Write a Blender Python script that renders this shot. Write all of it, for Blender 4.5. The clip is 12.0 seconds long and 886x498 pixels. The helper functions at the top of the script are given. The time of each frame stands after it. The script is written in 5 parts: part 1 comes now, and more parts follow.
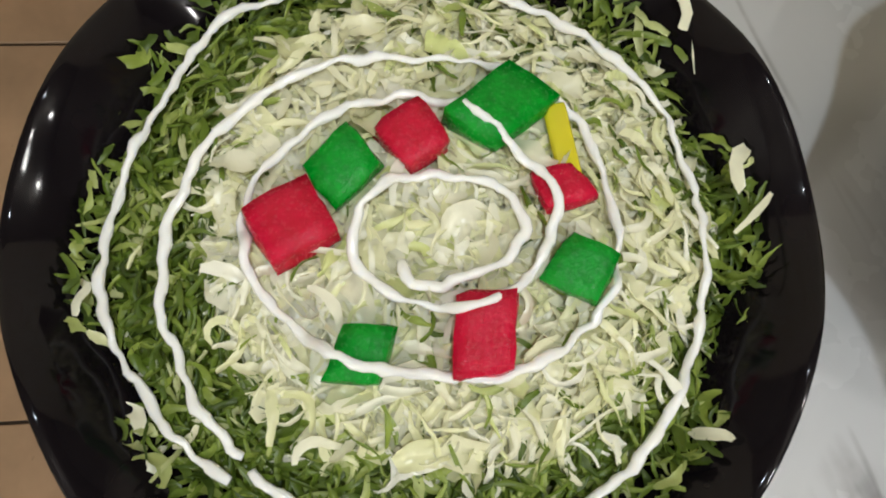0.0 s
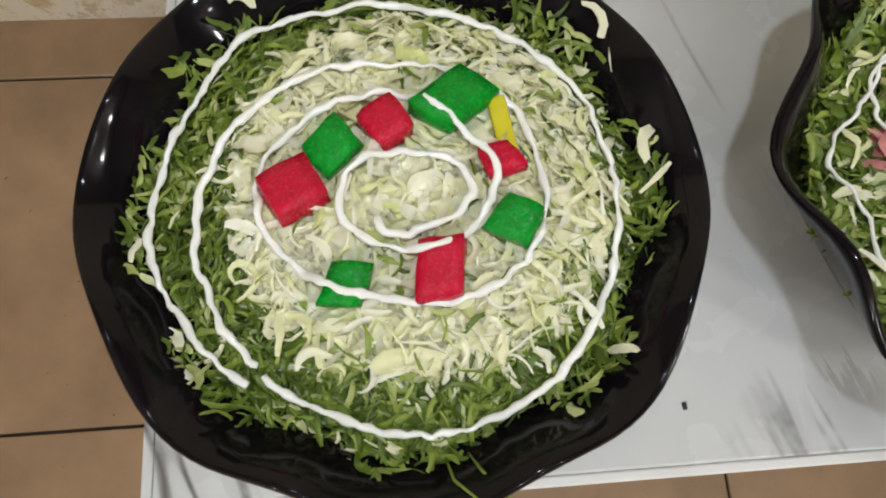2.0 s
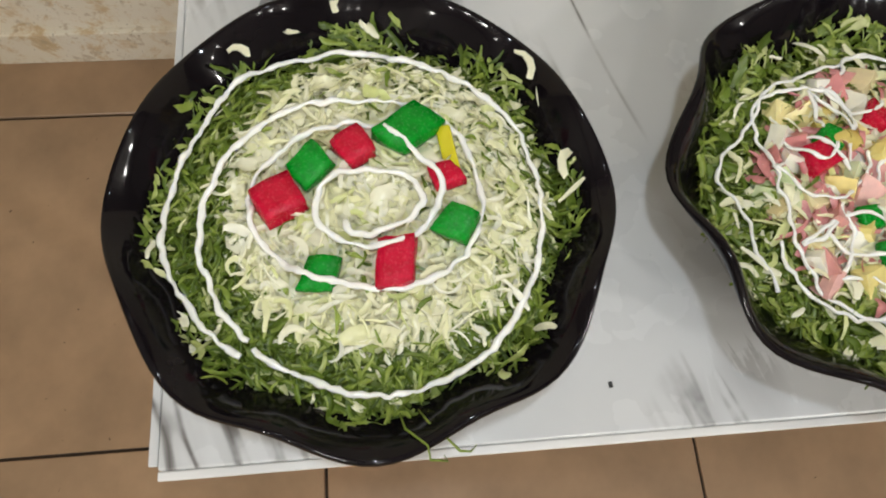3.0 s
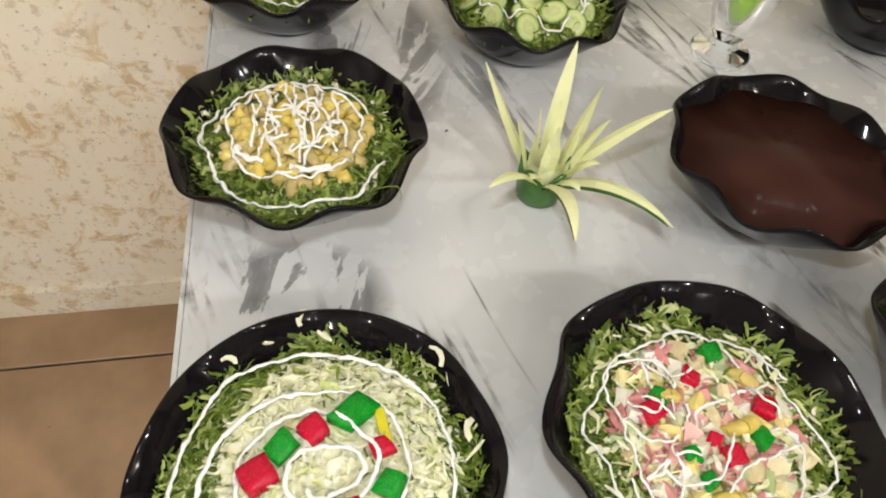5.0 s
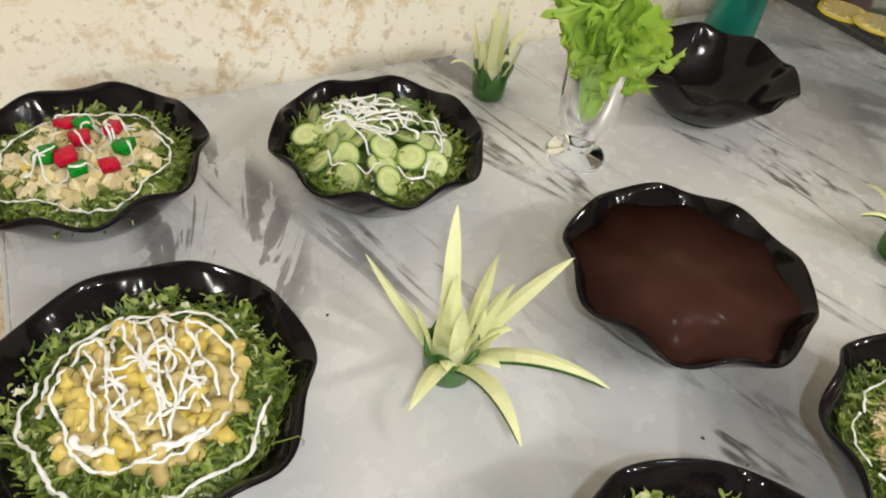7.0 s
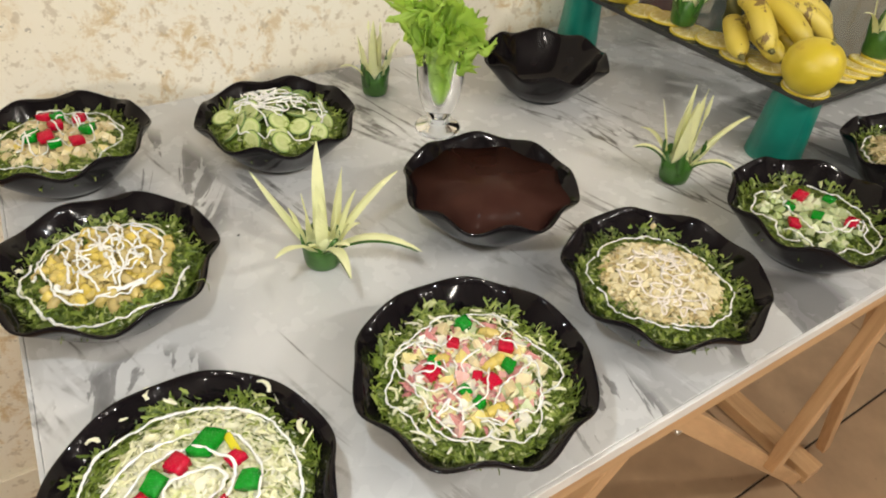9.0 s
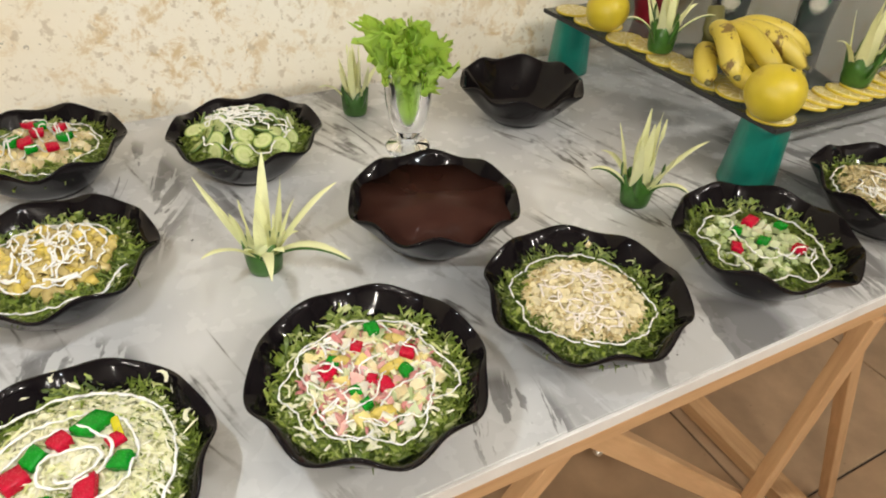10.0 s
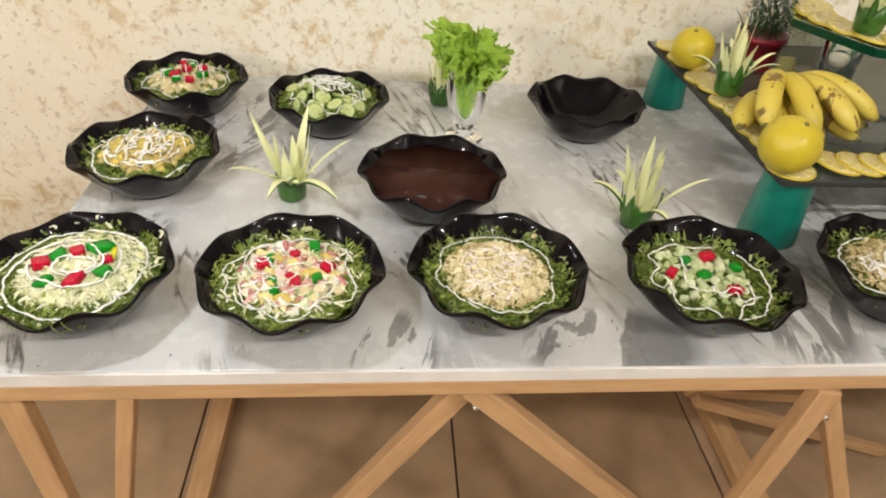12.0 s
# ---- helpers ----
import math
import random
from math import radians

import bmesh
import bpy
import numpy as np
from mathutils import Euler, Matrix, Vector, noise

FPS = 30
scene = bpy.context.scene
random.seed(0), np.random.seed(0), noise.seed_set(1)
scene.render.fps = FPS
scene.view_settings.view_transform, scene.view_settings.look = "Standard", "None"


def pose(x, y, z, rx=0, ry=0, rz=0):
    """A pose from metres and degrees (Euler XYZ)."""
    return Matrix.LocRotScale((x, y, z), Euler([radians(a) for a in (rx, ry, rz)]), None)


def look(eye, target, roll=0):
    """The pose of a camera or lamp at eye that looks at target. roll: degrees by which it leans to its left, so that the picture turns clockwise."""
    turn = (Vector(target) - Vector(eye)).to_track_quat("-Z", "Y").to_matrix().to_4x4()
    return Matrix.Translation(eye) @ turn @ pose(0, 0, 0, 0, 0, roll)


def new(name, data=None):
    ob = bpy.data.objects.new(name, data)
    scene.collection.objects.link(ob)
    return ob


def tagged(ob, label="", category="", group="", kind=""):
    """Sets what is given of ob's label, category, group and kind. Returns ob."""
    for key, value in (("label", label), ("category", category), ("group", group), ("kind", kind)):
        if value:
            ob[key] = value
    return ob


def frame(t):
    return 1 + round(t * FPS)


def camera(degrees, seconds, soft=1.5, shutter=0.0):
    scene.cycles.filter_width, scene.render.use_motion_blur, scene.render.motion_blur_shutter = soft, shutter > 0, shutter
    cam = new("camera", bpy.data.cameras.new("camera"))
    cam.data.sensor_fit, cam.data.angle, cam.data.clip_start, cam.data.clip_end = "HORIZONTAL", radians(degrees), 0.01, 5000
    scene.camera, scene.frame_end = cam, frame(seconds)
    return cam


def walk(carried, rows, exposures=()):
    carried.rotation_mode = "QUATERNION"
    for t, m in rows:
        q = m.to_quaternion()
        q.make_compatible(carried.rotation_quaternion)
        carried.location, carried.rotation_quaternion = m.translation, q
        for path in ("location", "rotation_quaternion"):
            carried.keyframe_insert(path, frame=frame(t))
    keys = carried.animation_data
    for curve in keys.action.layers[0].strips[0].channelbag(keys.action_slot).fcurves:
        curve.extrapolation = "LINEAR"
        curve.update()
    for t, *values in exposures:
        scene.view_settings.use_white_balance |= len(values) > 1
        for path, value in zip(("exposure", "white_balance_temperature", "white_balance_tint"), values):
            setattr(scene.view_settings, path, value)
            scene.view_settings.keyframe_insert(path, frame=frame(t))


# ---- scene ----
cam = camera(70.0, 12.0, 1.95)
PATH = [
    (0, (0.083, 0.054, 0.967), (0.267, 0.504, -0.973), 19.4),
    (0.5, (0.086, 0.042, 0.981), (0.247, 0.511, -0.956), 16.0),
    (1, (0.086, 0.041, 0.987), (0.262, 0.531, -0.944), 16.2),
    (1.5, (0.085, 0.037, 0.992), (0.225, 0.534, -0.94), 11.6),
    (2, (0.093, 0.023, 1.006), (0.23, 0.554, -0.917), 10.8),
    (2.5, (0.099, 0.008, 1.023), (0.252, 0.613, -0.877), 10.3),
    (2.7, (0.101, 0.005, 1.034), (0.257, 0.611, -0.866), 10.5),
    (4.3, (0.120, -0.066, 1.105), (0.329, 0.962, -0.598), 6.9),
    (4.5, (0.123, -0.068, 1.122), (0.368, 1.004, -0.548), 8.2),
    (5, (0.11, -0.021, 1.157), (0.442, 1.166, -0.418), 8.1),
    (5.5, (0.096, 0.076, 1.147), (0.548, 1.323, -0.349), 8.2),
    (6, (0.096, 0.134, 1.134), (0.625, 1.336, -0.375), 7.5),
    (6.5, (0.109, 0.134, 1.142), (0.756, 1.299, -0.349), 8.5),
    (7, (0.116, 0.103, 1.167), (0.897, 1.292, -0.239), 8.1),
    (7.5, (0.128, 0.038, 1.175), (0.927, 1.261, -0.19), 5.4),
    (7.7, (0.125, -0.009, 1.17), (0.923, 1.245, -0.168), 5.1),
    (9.3, (0.103, -0.19, 1.229), (0.97, 1.082, -0.049), 4.0),
    (9.5, (0.117, -0.21, 1.219), (0.972, 1.086, -0.041), 3.8),
    (10, (0.199, -0.246, 1.221), (0.953, 1.147, 0.0), 2.8),
    (10.5, (0.31, -0.245, 1.213), (0.913, 1.182, -0.051), 3.2),
    (11, (0.359, -0.252, 1.215), (0.782, 1.18, -0.116), 2.0),
    (11.5, (0.387, -0.326, 1.226), (0.636, 1.176, -0.071), 2.1),
    (12, (0.424, -0.448, 1.252), (0.59, 1.146, 0.055), 3.8),
]
walk(cam, [(t, look(eye, target, roll)) for t, eye, target, roll in PATH],
     [(0, -0.68, 6150, 7), (1.5, -0.66, 6100, 7), (2.7, -0.62, 6150, 7), (4.5, -0.3, 6400, 9), (6.5, -0.18, 6300, 8), (9.5, -0.20, 6550, 8), (12, -0.14, 6550, 9)])


# ---- light ----
TABLE = 0.76          # height of the table top
WALL_Y = 0.772        # face of the back wall
world = bpy.data.worlds.new("room_air")
scene.world = world
world.use_nodes = True
world.node_tree.nodes["Background"].inputs[0].default_value = (1.0, 0.86, 0.7, 1)
world.node_tree.nodes["Background"].inputs[1].default_value = 0.03


def lamp(name, place, watts, colour, radius):
    data = bpy.data.lights.new(name, "POINT")
    data.energy, data.color, data.shadow_soft_size = watts, colour, radius
    ob = new(name, data)
    ob.location = place
    return ob


lamp("wall_bulb", (-1.35, -1.75, 1.72), 88, (1.0, 0.93, 0.83), 0.10)
for lx, watts in ((0.0, 20), (0.7, 34), (1.6, 66)):
    lamp("ceiling_bulb", (lx, -1.25, 2.35), watts, (1.0, 0.94, 0.86), 0.06)
lamp("phone_torch", (0.10, 0.02, 1.28), 4.7, (0.92, 0.97, 1.0), 0.012)


# ---- materials ----
class Mat:
    """A small writer of node materials."""

    def __init__(self, name, rough=0.5, metal=0.0, spec=0.5):
        self.m = bpy.data.materials.new(name)
        self.m.use_nodes = True
        self.t = self.m.node_tree
        self.b = self.t.nodes["Principled BSDF"]
        self.b.inputs["Roughness"].default_value = rough
        self.b.inputs["Metallic"].default_value = metal
        self.b.inputs["Specular IOR Level"].default_value = spec

    def node(self, kind, **values):
        n = self.t.nodes.new(kind)
        for k, v in values.items():
            n.inputs[k.replace("_", " ")].default_value = v
        return n

    def link(self, a, b):
        self.t.links.new(a, b)

    def coords(self, scale=(1, 1, 1), turn=(0, 0, 0)):
        c = self.t.nodes.new("ShaderNodeTexCoord")
        m = self.t.nodes.new("ShaderNodeMapping")
        m.inputs["Scale"].default_value = scale
        m.inputs["Rotation"].default_value = turn
        self.link(c.outputs["Object"], m.inputs["Vector"])
        return m.outputs[0]

    def slanted(self, turn, scale):
        """Object coordinates turned first and stretched after, for streaks along a slant."""
        a = self.coords((1, 1, 1), (0, 0, turn))
        m = self.t.nodes.new("ShaderNodeMapping")
        m.inputs["Scale"].default_value = scale
        self.link(a, m.inputs["Vector"])
        return m.outputs[0]

    def noise(self, scale, detail=3.0, rough=0.5, vec=None, distort=0.0):
        n = self.node("ShaderNodeTexNoise", Scale=scale, Detail=detail, Roughness=rough, Distortion=distort)
        self.link(vec or self.coords(), n.inputs["Vector"])
        return n.outputs["Fac"]

    def ramp(self, fac, stops):
        r = self.t.nodes.new("ShaderNodeValToRGB")
        while len(r.color_ramp.elements) < len(stops):
            r.color_ramp.elements.new(0.5)
        for e, (p, c) in zip(r.color_ramp.elements, stops):
            e.position = p
            e.color = (*c, 1) if len(c) == 3 else c
        self.link(fac, r.inputs["Fac"])
        return r.outputs["Color"]

    def mix(self, fac, a, b, blend="MIX"):
        n = self.t.nodes.new("ShaderNodeMix")
        n.data_type, n.blend_type = "RGBA", blend
        for socket, v in ((n.inputs[0], fac), (n.inputs[6], a), (n.inputs[7], b)):
            if isinstance(v, (int, float)):
                socket.default_value = v
            elif isinstance(v, tuple):
                socket.default_value = (*v, 1)
            else:
                self.link(v, socket)
        return n.outputs[2]

    def maths(self, op, a, b=0.0):
        n = self.t.nodes.new("ShaderNodeMath")
        n.operation = op
        for socket, v in ((n.inputs[0], a), (n.inputs[1], b)):
            if isinstance(v, (int, float)):
                socket.default_value = v
            else:
                self.link(v, socket)
        return n.outputs[0]

    def island(self):
        return self.t.nodes.new("ShaderNodeNewGeometry").outputs["Random Per Island"]

    def piece(self):
        return self.t.nodes.new("ShaderNodeObjectInfo").outputs["Random"]

    def colour(self, c):
        if isinstance(c, tuple):
            self.b.inputs["Base Color"].default_value = (*c, 1)
        else:
            self.link(c, self.b.inputs["Base Color"])
        return self

    def rough(self, r):
        self.link(r, self.b.inputs["Roughness"])
        return self

    def bump(self, height, strength=0.3, distance=0.001):
        n = self.node("ShaderNodeBump", Strength=strength, Distance=distance)
        self.link(height, n.inputs["Height"])
        self.link(n.outputs[0], self.b.inputs["Normal"])
        return self

    def soft(self, weight, radius, scale=0.004):
        self.b.inputs["Subsurface Weight"].default_value = weight
        self.b.inputs["Subsurface Radius"].default_value = radius
        self.b.inputs["Subsurface Scale"].default_value = scale
        return self

    def thin(self, amount, tint):
        """Lets light through a leaf."""
        out = self.t.nodes["Material Output"]
        t = self.t.nodes.new("ShaderNodeBsdfTranslucent")
        t.inputs["Color"].default_value = (*tint, 1)
        mix = self.t.nodes.new("ShaderNodeMixShader")
        mix.inputs[0].default_value = amount
        self.link(self.b.outputs[0], mix.inputs[1])
        self.link(t.outputs[0], mix.inputs[2])
        self.link(mix.outputs[0], out.inputs["Surface"])
        return self


def varied(name, stops, rough=0.5, grain=220.0, amount=0.3, sub=0.0, piece=False, leaf=None):
    """Plain organic matter: a colour for each island or piece, with mottling and fine relief."""
    m = Mat(name, rough)
    base = m.ramp(m.piece() if piece else m.island(), stops)
    spots = m.ramp(m.noise(grain, 4.0), [(0.3, (0.62, 0.62, 0.6)), (0.7, (1.15, 1.15, 1.12))])
    m.colour(m.mix(amount, base, m.mix(1.0, base, spots, "MULTIPLY")))
    m.bump(m.noise(grain * 2.2, 3.0), 0.25, 0.0006)
    if sub:
        m.soft(sub, (1.0, 0.9, 0.5), 0.003)
    if leaf:
        m.thin(0.22, leaf)
    return m.m


# marble-look table top: pale ground, long broken streaks and dark smudges
mm = Mat("marble_laminate", 0.24)
ground = mm.ramp(mm.noise(6.0, 5.0), [(0.25, (0.57, 0.58, 0.59)), (0.75, (0.69, 0.695, 0.70))])
warp = mm.noise(7.5, 4.0, 0.55, mm.slanted(-0.30, (1.7, 0.26, 1.0)), 0.45)
thin = mm.ramp(mm.maths("ABSOLUTE", mm.maths("SUBTRACT", warp, 0.5)), [(0.0, (1, 1, 1)), (0.007, (0.8, 0.8, 0.8)), (0.016, (0.12, 0.12, 0.12)), (0.032, (0, 0, 0))])
dots = mm.ramp(mm.noise(22.0, 4.0, 0.6), [(0.36, (0.15, 0.15, 0.15)), (0.56, (1, 1, 1))])
where = mm.maths("MULTIPLY", dots, mm.ramp(mm.noise(4.5, 3.0, 0.5), [(0.49, (0, 0, 0)), (0.58, (1, 1, 1))]))
broad = mm.noise(17.0, 6.0, 0.62, mm.slanted(-0.26, (1.8, 0.26, 1.0)), 0.7)
streak = mm.ramp(broad, [(0.515, (0, 0, 0)), (0.535, (0.8, 0.8, 0.8)), (0.66, (1, 1, 1))])
area = mm.ramp(mm.noise(5.0, 3.0, 0.55, mm.slanted(-0.26, (1.0, 0.45, 1.0))), [(0.56, (0, 0, 0)), (0.64, (1, 1, 1))])
flame = mm.noise(10.5, 6.0, 0.58, mm.slanted(0.30, (1.8, 0.42, 1.0)), 1.5)
strong = mm.ramp(flame, [(0.482, (0, 0, 0)), (0.494, (0.85, 0.85, 0.85)), (0.58, (1, 1, 1))])
patch = (0, 0, 0)
for px, py, sx, sy in ((0.075, 0.235, 13.0, 15.0), (0.165, 0.545, 13.0, 6.0), (0.67, 0.03, 9.0, 14.0), (0.43, 0.025, 18.0, 14.0), (0.91, 0.12, 12.0, 7.0)):
    shift = mm.t.nodes.new("ShaderNodeMapping")
    shift.inputs["Location"].default_value = (-px * sx, -py * sy, 0)
    shift.inputs["Scale"].default_value = (sx, sy, 0)
    mm.link(mm.coords(), shift.inputs["Vector"])
    far = mm.t.nodes.new("ShaderNodeVectorMath")
    far.operation = "LENGTH"
    mm.link(shift.outputs[0], far.inputs[0])
    patch = mm.mix(1.0, patch, mm.ramp(far.outputs["Value"], [(0.75, (1, 1, 1)), (1.0, (0, 0, 0))]), "LIGHTEN")
c1 = mm.mix(mm.maths("MULTIPLY", thin, where), ground, (0.15, 0.14, 0.135))
c2 = mm.mix(mm.maths("MULTIPLY", mm.maths("MAXIMUM", mm.maths("MULTIPLY", streak, area), mm.maths("MULTIPLY", strong, patch)), 0.92), c1, (0.20, 0.197, 0.20))
mm.colour(c2)
mm.rough(mm.ramp(mm.noise(40.0, 3.0), [(0.3, (0.2, 0.2, 0.2)), (0.8, (0.34, 0.34, 0.34))]))
MARBLE = mm.m

mm = Mat("white_edge_band", 0.4)
mm.colour(mm.ramp(mm.noise(18.0, 4.0), [(0.3, (0.68, 0.67, 0.66)), (0.7, (0.82, 0.81, 0.8))]))
EDGE = mm.m


def wood(name, dark, light, along=(4.0, 4.0, 0.4)):
    m = Mat(name, 0.48)
    v = m.coords(along)
    grain = m.noise(26.0, 6.0, 0.6, v, 0.4)
    wide = m.noise(5.0, 2.0)
    c = m.ramp(grain, [(0.25, dark), (0.75, light)])
    m.colour(m.mix(0.35, c, m.mix(1.0, c, m.ramp(wide, [(0.3, (0.6, 0.55, 0.5)), (0.7, (1.1, 1.1, 1.1))]), "MULTIPLY")))
    m.bump(grain, 0.10, 0.0006)
    return m.m


PINE = wood("varnished_pine", (0.50, 0.295, 0.145), (0.68, 0.44, 0.235))
PINE_LONG = wood("varnished_pine_rail", (0.50, 0.295, 0.145), (0.68, 0.44, 0.235), (0.4, 4.0, 4.0))

mm = Mat("stained_plaster", 0.75)
ground = mm.ramp(mm.noise(3.0, 4.0), [(0.3, (0.84, 0.765, 0.60)), (0.7, (0.89, 0.86, 0.765))])
blot = mm.ramp(mm.noise(21.0, 9.0, 0.76, None, 0.5), [(0.51, (0, 0, 0)), (0.60, (1, 1, 1))])
zone = mm.ramp(mm.noise(2.6, 2.0), [(0.38, (0, 0, 0)), (0.54, (1, 1, 1))])
speck = mm.ramp(mm.noise(120.0, 2.0), [(0.69, (0, 0, 0)), (0.74, (1, 1, 1))])
flake = mm.ramp(mm.noise(48.0, 5.0, 0.62), [(0.565, (0, 0, 0)), (0.63, (1, 1, 1))])
c = mm.mix(mm.maths("MULTIPLY", mm.maths("MULTIPLY", blot, zone), 0.75), ground, (0.60, 0.43, 0.19))
c = mm.mix(mm.maths("MULTIPLY", flake, 0.52), c, (0.47, 0.38, 0.25))
mm.colour(mm.mix(mm.maths("MULTIPLY", speck, 0.55), c, (0.25, 0.21, 0.15)))
mm.bump(mm.noise(60.0, 5.0, 0.6), 0.35, 0.002)
PLASTER = mm.m

# unseen walls and ceiling: a mid grey that keeps the bounced fill low
mm = Mat("unseen_room_shell", 0.8)
mm.colour(mm.ramp(mm.noise(2.0, 4.0), [(0.3, (0.30, 0.28, 0.26)), (0.7, (0.38, 0.36, 0.33))]))
ROOM = mm.m

mm = Mat("tan_floor_tile", 0.32)
base = mm.ramp(mm.piece(), [(0.0, (0.375, 0.245, 0.145)), (1.0, (0.43, 0.295, 0.185))])
cloud = mm.ramp(mm.noise(6.0, 5.0, 0.6), [(0.3, (0.72, 0.72, 0.73)), (0.7, (1.12, 1.12, 1.12))])
dirt = mm.ramp(mm.noise(85.0, 2.0), [(0.74, (1, 1, 1)), (0.79, (0.35, 0.33, 0.3))])
mm.colour(mm.mix(1.0, mm.mix(1.0, base, cloud, "MULTIPLY"), dirt, "MULTIPLY"))
mm.bump(mm.noise(30.0, 4.0), 0.1, 0.001)
TILE = mm.m
GROUT = Mat("dark_grout", 0.9).colour((0.055, 0.04, 0.03)).m

mm = Mat("black_melamine", 0.13, 0.0, 0.20)
mm.colour(mm.ramp(mm.noise(30.0, 4.0), [(0.3, (0.004, 0.003, 0.0040)), (0.7, (0.007, 0.0052, 0.0068))]))
mm.rough(mm.ramp(mm.noise(70.0, 4.0), [(0.3, (0.06, 0.06, 0.06)), (0.75, (0.14, 0.14, 0.14))]))
MELAMINE = mm.m

GREENS = varied("shredded_greens", [(0.0, (0.07, 0.11, 0.012)), (0.35, (0.15, 0.225, 0.026)), (0.75, (0.30, 0.38, 0.065)), (0.93, (0.46, 0.52, 0.17)), (1.0, (0.66, 0.68, 0.38))], 0.34, 300.0, 0.5, leaf=(0.30, 0.42, 0.04))
DARKGREENS = varied("chopped_herbs", [(0.0, (0.040, 0.070, 0.009)), (0.6, (0.095, 0.15, 0.018)), (1.0, (0.24, 0.31, 0.06))], 0.36, 300.0, 0.5, leaf=(0.22, 0.32, 0.03))
CABBAGE = varied("shredded_cabbage", [(0.0, (0.66, 0.72, 0.28)), (0.12, (0.82, 0.82, 0.50)), (0.5, (0.88, 0.86, 0.62)), (1.0, (0.92, 0.91, 0.80))], 0.24, 260.0, 0.12, leaf=(0.96, 0.94, 0.70))
MAYO = Mat("mayonnaise", 0.13).colour((0.86, 0.86, 0.83)).soft(0.35, (1, 0.9, 0.7), 0.002).m
PINKMAYO = Mat("pink_dressing", 0.25).colour((0.86, 0.79, 0.72)).soft(0.2, (1, 0.9, 0.7)).m


def jelly(name, deep, pale):
    m = Mat(name, 0.2, 0.0, 0.32)
    m.colour(m.ramp(m.noise(240.0, 5.0, 0.65), [(0.3, deep), (0.72, pale)]))
    m.bump(m.noise(620.0, 4.0, 0.7), 0.65, 0.0008)
    m.rough(m.ramp(m.noise(900.0, 2.0), [(0.4, (0.13, 0.13, 0.13)), (0.65, (0.32, 0.32, 0.32))]))
    return m.m


RED = jelly("red_jelly", (0.42, 0.001, 0.020), (0.60, 0.003, 0.042))
GREEN = jelly("green_jelly", (0.001, 0.17, 0.008), (0.002, 0.33, 0.016))
PASTA = varied("yellow_pasta", [(0.0, (0.48, 0.38, 0.16)), (0.4, (0.58, 0.46, 0.18)), (0.75, (0.72, 0.55, 0.11)), (1.0, (0.68, 0.57, 0.28))], 0.2, 160.0, 0.4, 0.2, True)
DICED = varied("pale_diced_fruit", [(0.0, (0.66, 0.54, 0.28)), (0.6, (0.80, 0.71, 0.48)), (0.9, (0.80, 0.68, 0.34)), (1.0, (0.78, 0.60, 0.12))], 0.35, 200.0, 0.3, 0.2, True)
HAM = varied("pink_ham", [(0.0, (0.60, 0.22, 0.22)), (1.0, (0.76, 0.44, 0.40))], 0.36, 220.0, 0.4, 0.2, True)
GRAIN = varied("beige_shreds", [(0.0, (0.48, 0.36, 0.15)), (0.5, (0.66, 0.55, 0.29)), (1.0, (0.80, 0.73, 0.50))], 0.42, 240.0, 0.3, 0.15)
LIME = varied("pale_green_dice", [(0.0, (0.38, 0.48, 0.20)), (0.5, (0.55, 0.62, 0.36)), (1.0, (0.66, 0.68, 0.48))], 0.35, 200.0, 0.3, 0.2, True)
ONION = varied("white_onion", [(0.0, (0.74, 0.72, 0.58)), (1.0, (0.86, 0.84, 0.76))], 0.28, 200.0, 0.25, 0.3, True)
CORN = varied("yellow_potato", [(0.0, (0.78, 0.66, 0.22)), (1.0, (0.84, 0.74, 0.38))], 0.3, 200.0, 0.25, 0.2, True)
YELLOW = Mat("yellow_pepper", 0.25).colour((0.62, 0.55, 0.02)).soft(0.3, (1, 0.9, 0.3)).m

# cucumber: pale flesh in the middle, darker skin at the edge, from each slice's own radius
mm = Mat("cucumber_slice", 0.2)
tc = mm.t.nodes.new("ShaderNodeTexCoord")
ln = mm.t.nodes.new("ShaderNodeVectorMath")
ln.operation = "LENGTH"
mm.link(tc.outputs["Object"], ln.inputs[0])
rad = mm.maths("DIVIDE", ln.outputs["Value"], 0.0145)
flesh = mm.ramp(rad, [(0.0, (0.64, 0.68, 0.33)), (0.40, (0.52, 0.61, 0.24)), (0.62, (0.66, 0.71, 0.36)), (0.86, (0.42, 0.56, 0.14)), (0.92, (0.045, 0.14, 0.012))])
mm.colour(mm.mix(0.25, flesh, mm.ramp(mm.noise(420.0, 3.0), [(0.3, (0.35, 0.45, 0.16)), (0.7, (0.66, 0.70, 0.42))])))
mm.bump(mm.noise(300.0, 3.0), 0.2, 0.0006)
mm.soft(0.2, (1, 0.9, 0.5), 0.003)
CUCUMBER = mm.m

PEEL = varied("cucumber_peel", [(0.0, (0.035, 0.115, 0.016)), (1.0, (0.06, 0.17, 0.026))], 0.3, 140.0, 0.5)
PETAL = varied("cucumber_flesh", [(0.0, (0.82, 0.86, 0.40)), (0.5, (0.87, 0.89, 0.52)), (1.0, (0.92, 0.92, 0.70))], 0.36, 120.0, 0.14, leaf=(0.94, 0.97, 0.55))

